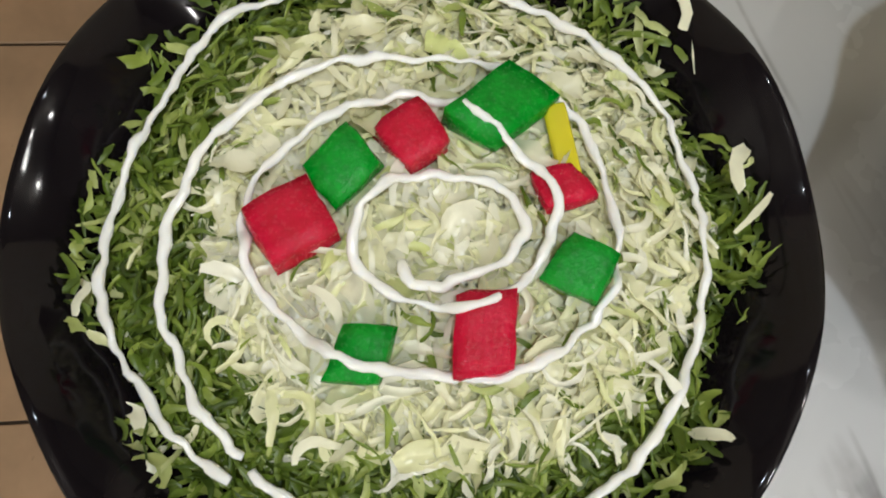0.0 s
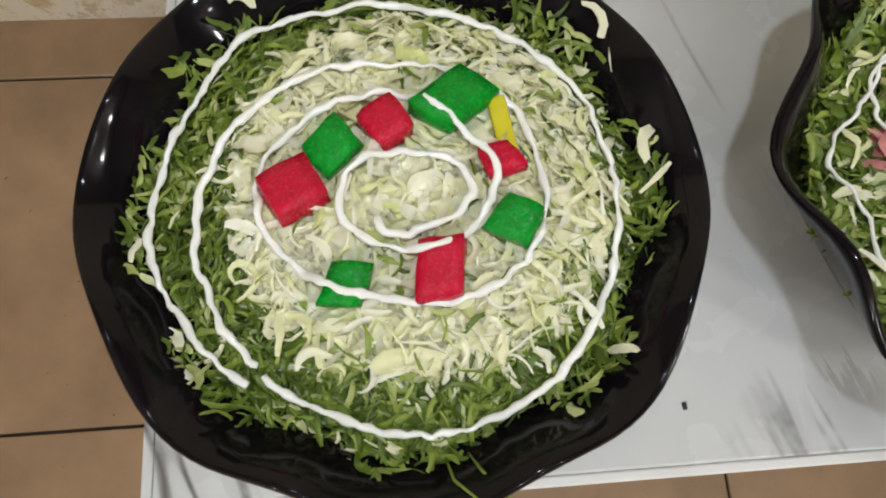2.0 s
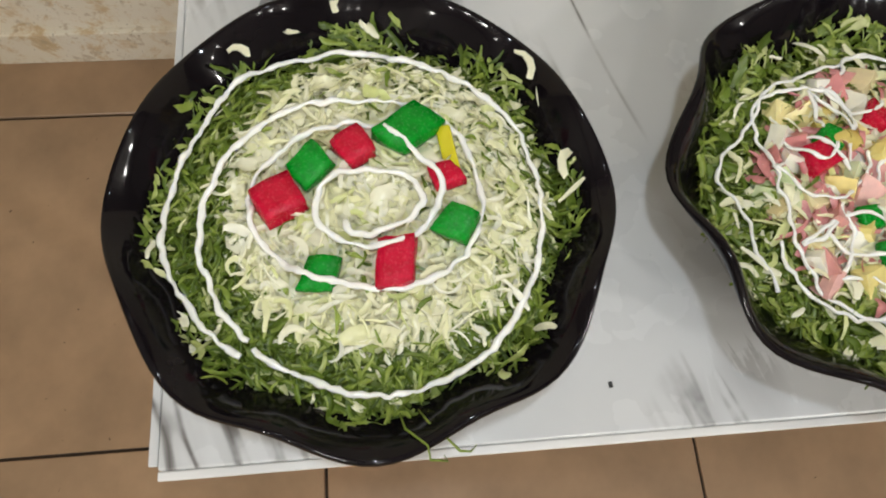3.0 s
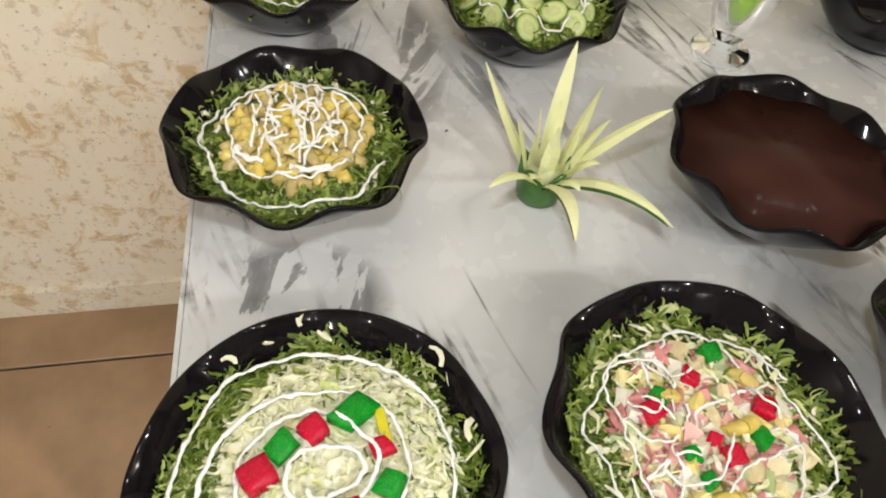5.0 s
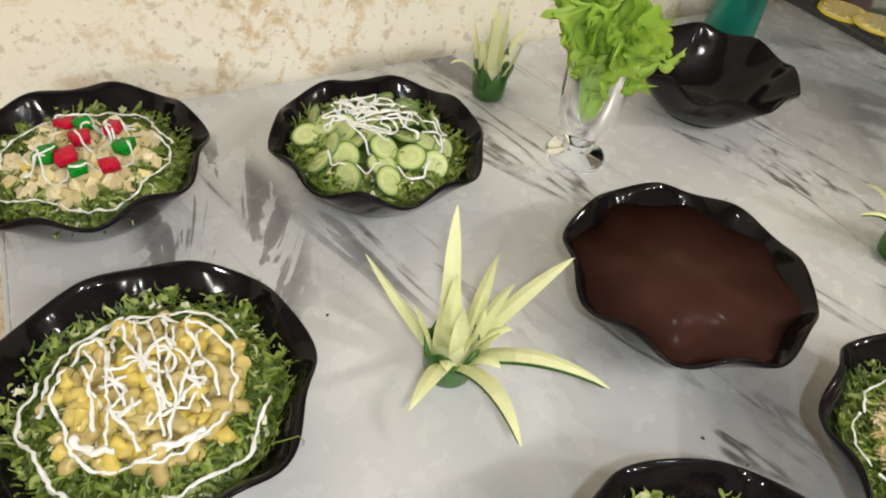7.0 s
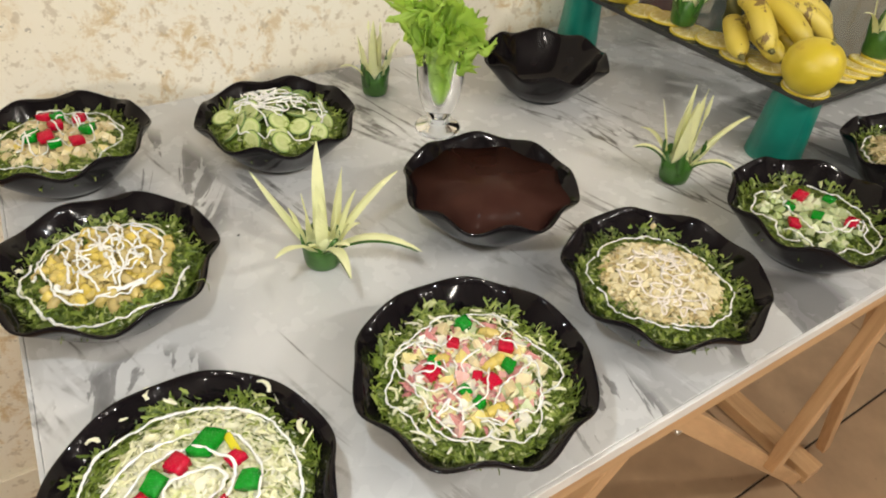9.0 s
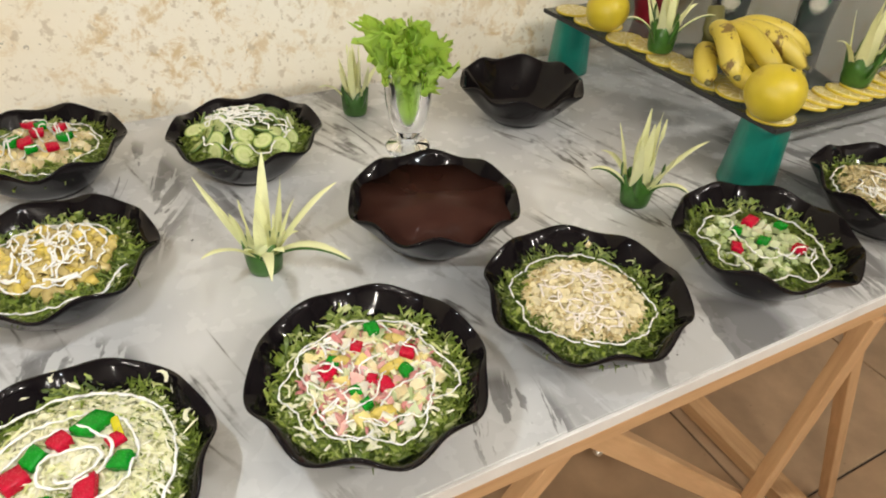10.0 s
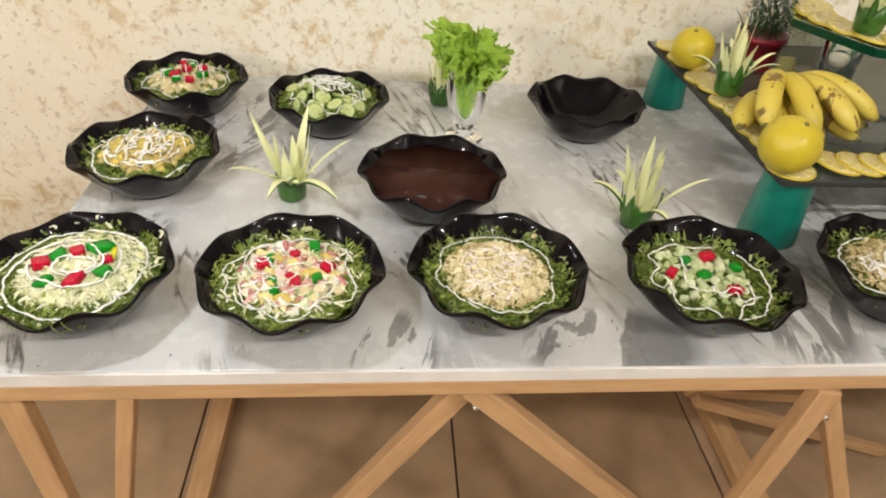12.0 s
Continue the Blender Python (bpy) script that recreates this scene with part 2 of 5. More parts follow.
mm = Mat("lettuce_leaf", 0.4)
c = mm.ramp(mm.noise(26.0, 4.0), [(0.3, (0.30, 0.53, 0.04)), (0.7, (0.52, 0.72, 0.12))])
mm.colour(mm.mix(0.35, c, mm.ramp(mm.island(), [(0.0, (0.16, 0.36, 0.02)), (1.0, (0.50, 0.64, 0.20))])))
mm.bump(mm.noise(160.0, 4.0), 0.4, 0.001)
mm.thin(0.45, (0.68, 0.90, 0.14))
LETTUCE = mm.m
RIBS = Mat("lettuce_rib", 0.35).colour((0.50, 0.58, 0.30)).soft(0.3, (0.8, 1.0, 0.5)).m


def glass(name, colour, rough=0.02, ior=1.48):
    m = Mat(name, rough)
    m.colour(colour)
    m.b.inputs["Transmission Weight"].default_value = 1.0
    m.b.inputs["IOR"].default_value = ior
    return m.m


CLEAR = glass("clear_glass", (0.97, 0.98, 0.97))
mm = Mat("smoked_glass", 0.05)
mm.colour((0.20, 0.22, 0.21))
mm.b.inputs["Transmission Weight"].default_value = 0.75
SMOKED = mm.m
GREENGLASS = glass("green_glass", (0.03, 0.30, 0.17), 0.04)

RIMGLASS = Mat("dark_green_edge", 0.18).colour((0.004, 0.060, 0.030)).m

mm = Mat("teal_tumbler", 0.38, 0.0, 0.3)
mm.colour(mm.ramp(mm.noise(22.0, 3.0), [(0.3, (0.0, 0.15, 0.115)), (0.7, (0.005, 0.22, 0.165))]))
mm.b.inputs["Transmission Weight"].default_value = 0.1
TEAL = mm.m

mm = Mat("brown_sauce", 0.2, 0.0, 0.035)
mm.colour(mm.ramp(mm.noise(24.0, 4.0), [(0.3, (0.044, 0.018, 0.014)), (0.7, (0.056, 0.024, 0.018))]))
SAUCE = mm.m

mm = Mat("orange_skin", 0.36)
c = mm.ramp(mm.noise(11.0, 4.0), [(0.3, (0.54, 0.42, 0.02)), (0.7, (0.66, 0.53, 0.045))])
mm.colour(mm.mix(0.6, c, mm.ramp(mm.noise(45.0, 4.0), [(0.62, (0.62, 0.49, 0.03)), (0.72, (0.42, 0.26, 0.015))])))
mm.bump(mm.noise(480.0, 2.0), 0.35, 0.0008)
ORANGE = mm.m
RIND = Mat("citrus_rind", 0.35).colour((0.66, 0.52, 0.05)).m
mm = Mat("citrus_flesh", 0.25)
mm.colour(mm.ramp(mm.noise(160.0, 3.0), [(0.3, (0.66, 0.54, 0.17)), (0.7, (0.77, 0.68, 0.36))]))
mm.soft(0.3, (1, 0.8, 0.3))
FLESH = mm.m
PITH = Mat("citrus_pith", 0.5).colour((0.74, 0.68, 0.42)).m

mm = Mat("banana_skin", 0.42)
c = mm.ramp(mm.noise(9.0, 3.0), [(0.3, (0.56, 0.44, 0.04)), (0.7, (0.70, 0.57, 0.12))])
freckle = mm.ramp(mm.noise(95.0, 3.0, 0.5, mm.coords((1.0, 1.0, 0.6))), [(0.66, (0, 0, 0)), (0.71, (1, 1, 1))])
bruise = mm.ramp(mm.noise(30.0, 4.0, 0.6, mm.coords((1.0, 1.0, 0.5))), [(0.60, (0, 0, 0)), (0.63, (1, 1, 1))])
c = mm.mix(mm.maths("MULTIPLY", freckle, 0.85), c, (0.09, 0.04, 0.012))
mm.colour(mm.mix(mm.maths("MULTIPLY", bruise, 0.85), c, (0.12, 0.055, 0.015)))
BANANA = mm.m
STEM = Mat("banana_tip", 0.6).colour((0.14, 0.13, 0.04)).m
mm = Mat("red_pot_plastic", 0.3)
mm.colour(mm.ramp(mm.noise(14.0, 3.0), [(0.3, (0.22, 0.008, 0.02)), (0.7, (0.32, 0.014, 0.03))]))
POT = mm.m
NEEDLE = varied("dark_needles", [(0.0, (0.012, 0.045, 0.015)), (1.0, (0.04, 0.10, 0.035))], 0.5, 200.0, 0.4)
CRUMB = Mat("dry_crumb", 0.8).colour((0.03, 0.03, 0.03)).m
CHROME = Mat("screw_steel", 0.3, 1.0).colour((0.7, 0.68, 0.65)).m


# ---- builders ----
def mesh(name, verts, faces, material, smooth=True):
    data = bpy.data.meshes.new(name)
    data.from_pydata([tuple(v) for v in verts], [], [tuple(f) for f in faces])
    data.materials.append(material)
    if smooth:
        data.polygons.foreach_set("use_smooth", [True] * len(data.polygons))
    data.update()
    return data


def thing(name, place, label, category, group="", kind="", turn=0.0):
    ob = new(name)
    ob.matrix_basis = pose(*place, 0, 0, turn)
    ob.empty_display_size = 0.02
    return tagged(ob, label, category, group, kind)


def child(name, data, parent, label="", m=None):
    ob = new(name, data)
    ob.parent = parent
    if m is not None:
        ob.matrix_basis = m
    return tagged(ob, label)


def part(name, bm, material, parent, label="", smooth=False, m=None):
    data = bpy.data.meshes.new(name)
    bm.to_mesh(data)
    bm.free()
    data.materials.append(material)
    if smooth:
        data.polygons.foreach_set("use_smooth", [True] * len(data.polygons))
    return child(name, data, parent, label, m)


def box(sx, sy, sz, bevel=0.0, seg=2, at=(0, 0, 0)):
    bm = bmesh.new()
    bmesh.ops.create_cube(bm, size=1.0)
    bmesh.ops.scale(bm, vec=(sx, sy, sz), verts=bm.verts)
    if bevel:
        bmesh.ops.bevel(bm, geom=bm.edges[:], offset=bevel, segments=seg, affect="EDGES", profile=0.5)
    bmesh.ops.translate(bm, vec=at, verts=bm.verts)
    return bm


def lathe(profile, seg=48, closed=False):
    """Verts and faces of a turned shape; profile of (radius, height) from the inside bottom round to the outside bottom."""
    v, f = [], []
    n = len(profile)
    for i in range(seg):
        a = 2 * math.pi * i / seg
        for r, z in profile:
            v.append((r * math.cos(a), r * math.sin(a), z))
    for i in range(seg):
        k = (i + 1) % seg
        for j in range(n if closed else n - 1):
            j2 = (j + 1) % n
            f.append((i * n + j, k * n + j, k * n + j2, i * n + j2))
    if not closed:
        f.append(tuple(i * n for i in reversed(range(seg))))
        f.append(tuple(i * n + n - 1 for i in range(seg)))
    return v, f


def tube(points, radii, seg=7, v=None, f=None):
    """A round strand along points, with capped ends, added to v and f."""
    v = [] if v is None else v
    f = [] if f is None else f
    pts = [Vector(p) for p in points]
    start = len(v)
    for i, p in enumerate(pts):
        d = (pts[min(i + 1, len(pts) - 1)] - pts[max(i - 1, 0)]).normalized()
        side = d.cross(Vector((0, 0, 1)))
        side = side.normalized() if side.length > 1e-4 else Vector((1, 0, 0))
        up = side.cross(d)
        r = radii[i] if isinstance(radii, (list, tuple)) else radii
        for k in range(seg):
            a = 2 * math.pi * k / seg
            v.append(tuple(p + side * (r * math.cos(a)) + up * (r * 0.8 * math.sin(a))))
    for i in range(len(pts) - 1):
        for k in range(seg):
            k2 = (k + 1) % seg
            f.append((start + i * seg + k, start + i * seg + k2, start + (i + 1) * seg + k2, start + (i + 1) * seg + k))
    f.append(tuple(start + k for k in reversed(range(seg))))
    f.append(tuple(start + (len(pts) - 1) * seg + k for k in range(seg)))
    return v, f


def ribbon(v, f, p, heading, length, width, bend, arch, tilt, fold, rnd, seg=4):
    """One shred: a strip with a folded section that bends sideways and arches."""
    start = len(v)
    x, y, z = p
    a = heading
    step = length / seg
    for i in range(seg + 1):
        s = i / seg
        w = width * (0.35 + 0.65 * math.sin(math.pi * (0.12 + 0.76 * s))) * rnd.uniform(0.8, 1.2)
        nx, ny = -math.sin(a), math.cos(a)
        h = z + arch * math.sin(math.pi * s) + tilt * (s - 0.5) * length
        roll = fold * (1.0 if i % 2 else 0.6)
        v.append((x + nx * w, y + ny * w, h + roll * w))
        v.append((x, y, h))
        v.append((x - nx * w, y - ny * w, h + roll * w * 0.7))
        x += math.cos(a) * step
        y += math.sin(a) * step
        a += bend / seg
    for i in range(seg):
        b = start + 3 * i
        f.append((b, b + 1, b + 4, b + 3))
        f.append((b + 1, b + 2, b + 5, b + 4))


def flake(v, f, p, heading, length, width, slope, amp, rnd):
    """One crumpled scrap of leaf: a small sheet with ragged edges and folds."""
    start = len(v)
    nx, ny = 6, 5
    ca, sa = math.cos(heading), math.sin(heading)
    ph = rnd.uniform(0, 500)
    bend = rnd.uniform(-0.5, 0.5)
    for i in range(nx):
        for j in range(ny):
            u, w = i / (nx - 1) - 0.5, j / (ny - 1) - 0.5
            edge = 1 + 0.22 * rnd.uniform(-1, 1) if (i in (0, nx - 1) or j in (0, ny - 1)) else 1
            x, y = u * length * edge, w * width * edge * (1 - 0.7 * abs(u) ** 2) + bend * u * u * length
            z = amp * (noise.noise(Vector((u * 2.6, w * 2.2, ph))) * 1.6 + 0.5 * noise.noise(Vector((u * 7, w * 6, ph + 9))))
            X, Y = x * ca - y * sa, x * sa + y * ca
            v.append((p[0] + X, p[1] + Y, p[2] + z + slope[0] * X + slope[1] * Y))
    for i in range(nx - 1):
        for j in range(ny - 1):
            k = start + i * ny + j
            f.append((k, k + ny, k + ny + 1, k + 1))


def curl(v, f, p, heading, length, width, slope, rnd, seg=9, cross=5, tight=1.0):
    """One soft shred: a strip with wavy edges that rolls, twists and sways along its length."""
    start = len(v)
    ph = rnd.uniform(0, 900)
    x = y = 0.0
    a = heading
    sway = rnd.gauss(0, 1.3)
    rise = rnd.uniform(0.0, 0.16) * length
    roll0, turn = rnd.gauss(0, 0.4), rnd.gauss(0, 0.9)
    step = length / seg
    for i in range(seg + 1):
        s = i / seg
        w = width * (0.30 + 0.70 * math.sin(math.pi * (0.10 + 0.80 * s))) * (1 + 0.45 * noise.noise(Vector((s * 5, ph, 0))))
        bow = tight * (0.9 + 1.5 * noise.noise(Vector((s * 2.2, ph, 4))))
        roll = roll0 + turn * (s - 0.5) + 0.7 * noise.noise(Vector((s * 3.0, ph, 8)))
        nx, ny = -math.sin(a), math.cos(a)
        h = rise * math.sin(math.pi * s) + 0.10 * length * noise.noise(Vector((s * 3, ph, 2)))
        for j in range(cross):
            u = 2.0 * j / (cross - 1) - 1.0
            ang = u * bow
            q = math.sin(ang) / bow if abs(bow) > 0.05 else u
            up = (1 - math.cos(ang)) / bow if abs(bow) > 0.05 else 0.0
            frill = 0.35 * u * u * noise.noise(Vector((s * 11, u * 1.5, ph + 20)))
            side = w * (q * math.cos(roll) - (up + frill) * math.sin(roll))
            z = w * (q * math.sin(roll) + (up + frill) * math.cos(roll)) + h
            X, Y = x + nx * side, y + ny * side
            v.append((p[0] + X, p[1] + Y, p[2] + z + slope[0] * X + slope[1] * Y))
        x += math.cos(a) * step
        y += math.sin(a) * step
        a += sway / seg + 0.35 * noise.noise(Vector((s * 4, ph, 6)))
    for i in range(seg):
        for j in range(cross - 1):
            k = start + i * cross + j
            f.append((k, k + 1, k + cross + 1, k + cross))


def beam(name, a, b, wide, deep, parent, material=PINE, label="", bevel=0.002):
    """A squared bar from a to b; wide across the front, deep front to back."""
    a, b = Vector(a), Vector(b)
    d = b - a
    bm = box(wide, deep, d.length, bevel)
    z = d.normalized()
    y = Vector((0, 1, 0)) if abs(z.y) < 0.9 else Vector((0, 0, 1))
    y = (y - z * y.dot(z)).normalized()
    x = y.cross(z)
    m = Matrix((x, y, z)).transposed().to_4x4()
    return part(name, bm, material, parent, label, m=Matrix.Translation((a + b) / 2) @ m)


# ---- setting ----
def setting(name, bm, material, label, category):
    data = bpy.data.meshes.new(name)
    bm.to_mesh(data)
    bm.free()
    data.materials.append(material)
    return tagged(new(name, data), label, category, kind="structure")


X0, X1, Y0, ROOF = -2.2, 3.6, -3.0, 2.75
floor = setting("floor", box(X1 - X0, WALL_Y - Y0 + 0.1, 0.1, at=((X0 + X1) / 2, (WALL_Y + Y0) / 2, -0.056)), GROUT, "tan square ceramic floor tiles with dark joints", "floor")
wall = setting("wall_north", box(X1 - X0, 0.15, ROOF, at=((X0 + X1) / 2, WALL_Y + 0.075, ROOF / 2)), PLASTER, "cream plaster wall with ochre stains and specks", "wall")
# the next four are unseen, added to close the room and bounce light
setting("wall_south", box(X1 - X0, 0.15, ROOF, at=((X0 + X1) / 2, Y0 - 0.075, ROOF / 2)), ROOM, "unseen wall facing the buffet, added to bounce light", "wall")
setting("wall_west", box(0.15, WALL_Y - Y0 + 0.3, ROOF, at=(X0 - 0.075, (WALL_Y + Y0) / 2, ROOF / 2)), ROOM, "unseen side wall, added to bounce light", "wall")
setting("wall_east", box(0.15, WALL_Y - Y0 + 0.3, ROOF, at=(X1 + 0.075, (WALL_Y + Y0) / 2, ROOF / 2)), ROOM, "unseen side wall, added to bounce light", "wall")
setting("ceiling", box(X1 - X0 + 0.3, WALL_Y - Y0 + 0.3, 0.1, at=((X0 + X1) / 2, (WALL_Y + Y0) / 2, ROOF + 0.05)), ROOM, "unseen ceiling, added to bounce light", "ceiling")
skirting = setting("baseboard", box(X1 - X0, 0.012, 0.080, 0.002, at=((X0 + X1) / 2, WALL_Y - 0.006, 0.040)), PLASTER, "cream tiled baseboard below the plaster", "baseboard")

# ---- table ----
TX1 = 2.05
table = thing("buffet_table", (0, 0, 0), "long folding pine trestle table with a marble-look top", "table")
slab = box(TX1, WALL_Y - 0.008, 0.018, 0.0012, at=(TX1 / 2, (WALL_Y - 0.008) / 2 + 0.0015, TABLE - 0.009))
part("tabletop", slab, MARBLE, table, "grey-veined white marble-look laminate top")
part("edge_band", box(TX1, 0.004, 0.0165, 0.0008, at=(TX1 / 2, -0.0006, TABLE - 0.0087)), EDGE, table, "white edge strip")
part("side_band", box(0.004, WALL_Y - 0.012, 0.0175, 0.0008, at=(-0.0022, (WALL_Y - 0.008) / 2 + 0.0015, TABLE - 0.0092)), MARBLE, table, "worn veined edge strip")
part("apron", box(TX1 - 0.004, 0.02, 0.021, 0.0015, at=(TX1 / 2, 0.0085, TABLE - 0.029)), PINE_LONG, table)
part("apron", box(TX1 - 0.004, 0.02, 0.024, 0.0015, at=(TX1 / 2, WALL_Y - 0.03, TABLE - 0.0325)), PINE_LONG, table)
part("apron", box(0.02, WALL_Y - 0.07, 0.024, 0.0015, at=(0.012, WALL_Y / 2, TABLE - 0.0325)), PINE, table)
UNDER = TABLE - 0.041
for y in (0.014, WALL_Y - 0.06):
    beam("leg", (0.513, y, UNDER), (1.160, y, 0.036), 0.028, 0.02, table)
    beam("leg", (0.525, y + 0.021, UNDER), (0.086, y + 0.024, 0.012), 0.028, 0.02, table)
    beam("leg", (0.921, y - 0.010, UNDER), (0.872, y - 0.016, 0.345), 0.029, 0.02, table)
    beam("leg", (0.930, y + 0.012, UNDER), (1.285, y + 0.014, 0.036), 0.022, 0.02, table)
    beam("leg", (0.014, y + 0.021, UNDER), (0.000, y + 0.021, 0.036), 0.030, 0.02, table)
    beam("leg", (0.150, y, UNDER), (-0.030, y, 0.012), 0.018, 0.02, table)
beam("stretcher", (0.955, 0.06, 0.66), (0.955, WALL_Y - 0.07, 0.66), 0.024, 0.022, table)
beam("stretcher", (0.14, 0.03, UNDER + 0.005), (0.14, WALL_Y - 0.06, UNDER + 0.005), 0.02, 0.02, table)
beam("foot_rail", (1.222, 0.0, 0.018), (1.222, WALL_Y - 0.05, 0.018), 0.052, 0.034, table)
beam("foot_rail", (0.028, 0.0, 0.018), (0.028, WALL_Y - 0.05, 0.018), 0.045, 0.034, table)
beam("brace", (1.075, 0.40, 0.215), (1.600, 0.40, 0.016), 0.026, 0.02, table)
beam("brace", (1.060, 0.424, 0.222), (1.420, 0.424, 0.185), 0.026, 0.02, table)
for x, z in ((0.945, 0.66), (0.52, 0.69)):
    v, f = lathe([(0.001, 0.003), (0.003, 0.0025), (0.0042, 0.0), (0.0042, -0.004)], 12)
    child("screw", mesh("screw", v, f, CHROME), table, "small steel screw", pose(x, 0.006, z, 90, 0, 0))


# ---- bowls ----
LOBES = 8
INNER = [(0.030, 0.006), (0.043, 0.0085), (0.053, 0.015), (0.064, 0.025), (0.0745, 0.038), (0.0840, 0.0505), (0.0915, 0.0605), (0.0960, 0.0652)]


def inside(r):
    """The height of a bowl's inner face at a radius."""
    for (r0, z0), (r1, z1) in zip(INNER, INNER[1:]):
        if r <= r1:
            return z0 + (z1 - z0) * max(0.0, (r - r0) / (r1 - r0))
    return 0.07


def bowl_data(phase):
    inner = [(0.0, 0.006)] + INNER
    outer = [(0.0978, 0.0658), (0.0988, 0.0640), (0.0950, 0.0575), (0.0875, 0.0475), (0.078, 0.034), (0.067, 0.0210), (0.056, 0.0105), (0.046, 0.0045), (0.043, 0.0), (0.038, 0.0), (0.036, 0.0025), (0.0, 0.003)]
    prof = inner + outer
    seg = 112
    v, f = [], []
    for i in range(seg):
        a = 2 * math.pi * i / seg
        wave = math.cos(LOBES * a + phase) + 0.22 * math.cos(2 * a + phase * 1.7)
        for r, z in prof:
            k = max(0.0, (z - 0.020) / 0.045) ** 1.6
            rr = r + k * 0.0030 * wave
            zz = z - k * 0.0050 * wave
            v.append((rr * math.cos(a), rr * math.sin(a), zz))
    n = len(prof)
    for i in range(seg):
        k = (i + 1) % seg
        for j in range(n - 1):
            f.append((i * n + j, k * n + j, k * n + j + 1, i * n + j + 1))
    return mesh("bowl", v, f, MELAMINE)


def bowl(x, y, phase, label, size=1.0):
    ob = new("bowl", bowl_data(phase))
    ob.location = (x, y, TABLE + 0.0005)
    ob.scale = (size, size, size)
    return tagged(ob, label, "bowl", "scalloped bowls on the table")


class Salad:
    """A mound of food in a bowl: an Empty at the bowl's middle with its parts."""

    def __init__(self, x, y, name, label, top, edge, reach=0.084, power=2.4, seed=1, off=(0, 0)):
        self.rnd = random.Random(seed)
        self.top, self.edge, self.reach, self.power = top, edge, reach, power
        self.off = off
        self.tops = {}
        self.place = (x, y)
        self.ob = thing(name, (x, y, TABLE), label, "salad", "salads on the buffet")

    def height(self, x, y):
        r = math.hypot(x - self.off[0], y - self.off[1]) / self.reach
        h = self.edge + (self.top - self.edge) * max(0.0, 1.0 - r ** self.power)
        h += 0.0016 * noise.noise(Vector((x * 90, y * 90, self.top * 300)))
        return max(h, inside(math.hypot(x, y)) + 0.001)

    def mark(self, x, y, z, spread=0):
        """Notes the top of what lies at a place, in cells of 2 mm."""
        cx, cy = round(x * 500), round(y * 500)
        for i in range(cx - spread, cx + spread + 1):
            for j in range(cy - spread, cy + spread + 1):
                if z > self.tops.get((i, j), 0.0):
                    self.tops[i, j] = z

    def bed(self, material, label, reach=None, lift=-0.004, name="bed"):
        reach = reach or self.reach
        v, f = [(0, 0, self.height(0, 0) + lift)], []
        rings, seg = 16, 56
        for i in range(1, rings + 1):
            for k in range(seg):
                a = 2 * math.pi * k / seg
                r = reach * i / rings
                x, y = r * math.cos(a), r * math.sin(a)
                v.append((x, y, self.height(x, y) + lift + 0.0012 * noise.noise(Vector((x * 400, y * 400, 3)))))
        for k in range(seg):
            a = 2 * math.pi * k / seg
            v.append((0.048 * math.cos(a), 0.048 * math.sin(a), 0.0135))
        for k in range(seg):
            k2 = (k + 1) % seg
            f.append((0, 1 + k, 1 + k2))
            for i in range(rings):
                f.append((1 + i * seg + k, 1 + (i + 1) * seg + k, 1 + (i + 1) * seg + k2, 1 + i * seg + k2))
        child(name, mesh(name, v, f, material), self.ob, label)

    def shreds(self, name, material, count, r0, r1, length, width, label, lift=0.0, wild=0.5, fold=0.5, bendy=1.2):
        rnd = self.rnd
        v, f = [], []
        for _ in range(count):
            r = math.sqrt(rnd.uniform(r0 * r0, r1 * r1))
            a = rnd.uniform(0, 2 * math.pi)
            x, y = r * math.cos(a) + self.off[0] * (1 - r / self.reach), r * math.sin(a) + self.off[1] * (1 - r / self.reach)
            z = self.height(x, y) + lift + rnd.uniform(-0.003, 0.003)
            L = rnd.uniform(*length)
            head = rnd.uniform(0, 2 * math.pi)
            x -= math.cos(head) * L * 0.5
            y -= math.sin(head) * L * 0.5
            q = math.hypot(x, y)
            e = math.hypot(x + math.cos(head) * L, y + math.sin(head) * L)
            lim = 0.088
            if q > lim or e > lim:
                continue
            tilt = (self.height(x + math.cos(head) * L, y + math.sin(head) * L) - self.height(x, y)) / L
            ribbon(v, f, (x, y, z), head, L, rnd.uniform(*width), rnd.gauss(0, bendy), rnd.uniform(0, 0.28) * L * wild, tilt + rnd.gauss(0, 0.22) * wild, rnd.uniform(-fold, fold), rnd)
        for q in v:
            self.mark(*q)
        tagged(child(name, mesh(name, v, f, material), self.ob, label), kind="stuff")

    def flakes(self, name, material, count, r0, r1, length, width, amp, label, lift=0.0, rough=0.25):
        """Crumpled scraps of leaf over a ring of the mound."""
        rnd = self.rnd
        v, f = [], []
        for _ in range(count):
            r = math.sqrt(rnd.uniform(r0 * r0, r1 * r1))
            a = rnd.uniform(0, 2 * math.pi)
            x, y = r * math.cos(a), r * math.sin(a)
            L = rnd.uniform(*length)
            if math.hypot(x, y) + L * 0.5 > 0.087:
                continue
            h = self.height(x, y)
            slope = ((self.height(x + 0.003, y) - h) / 0.003 + rnd.gauss(0, rough), (self.height(x, y + 0.003) - h) / 0.003 + rnd.gauss(0, rough))
            flake(v, f, (x, y, h + lift + rnd.uniform(-0.0015, 0.002)), rnd.uniform(0, 6.283), L, rnd.uniform(*width), slope, rnd.uniform(*amp), rnd)
        for q in v:
            self.mark(*q)
        tagged(child(name, mesh(name, v, f, material), self.ob, label), kind="stuff")

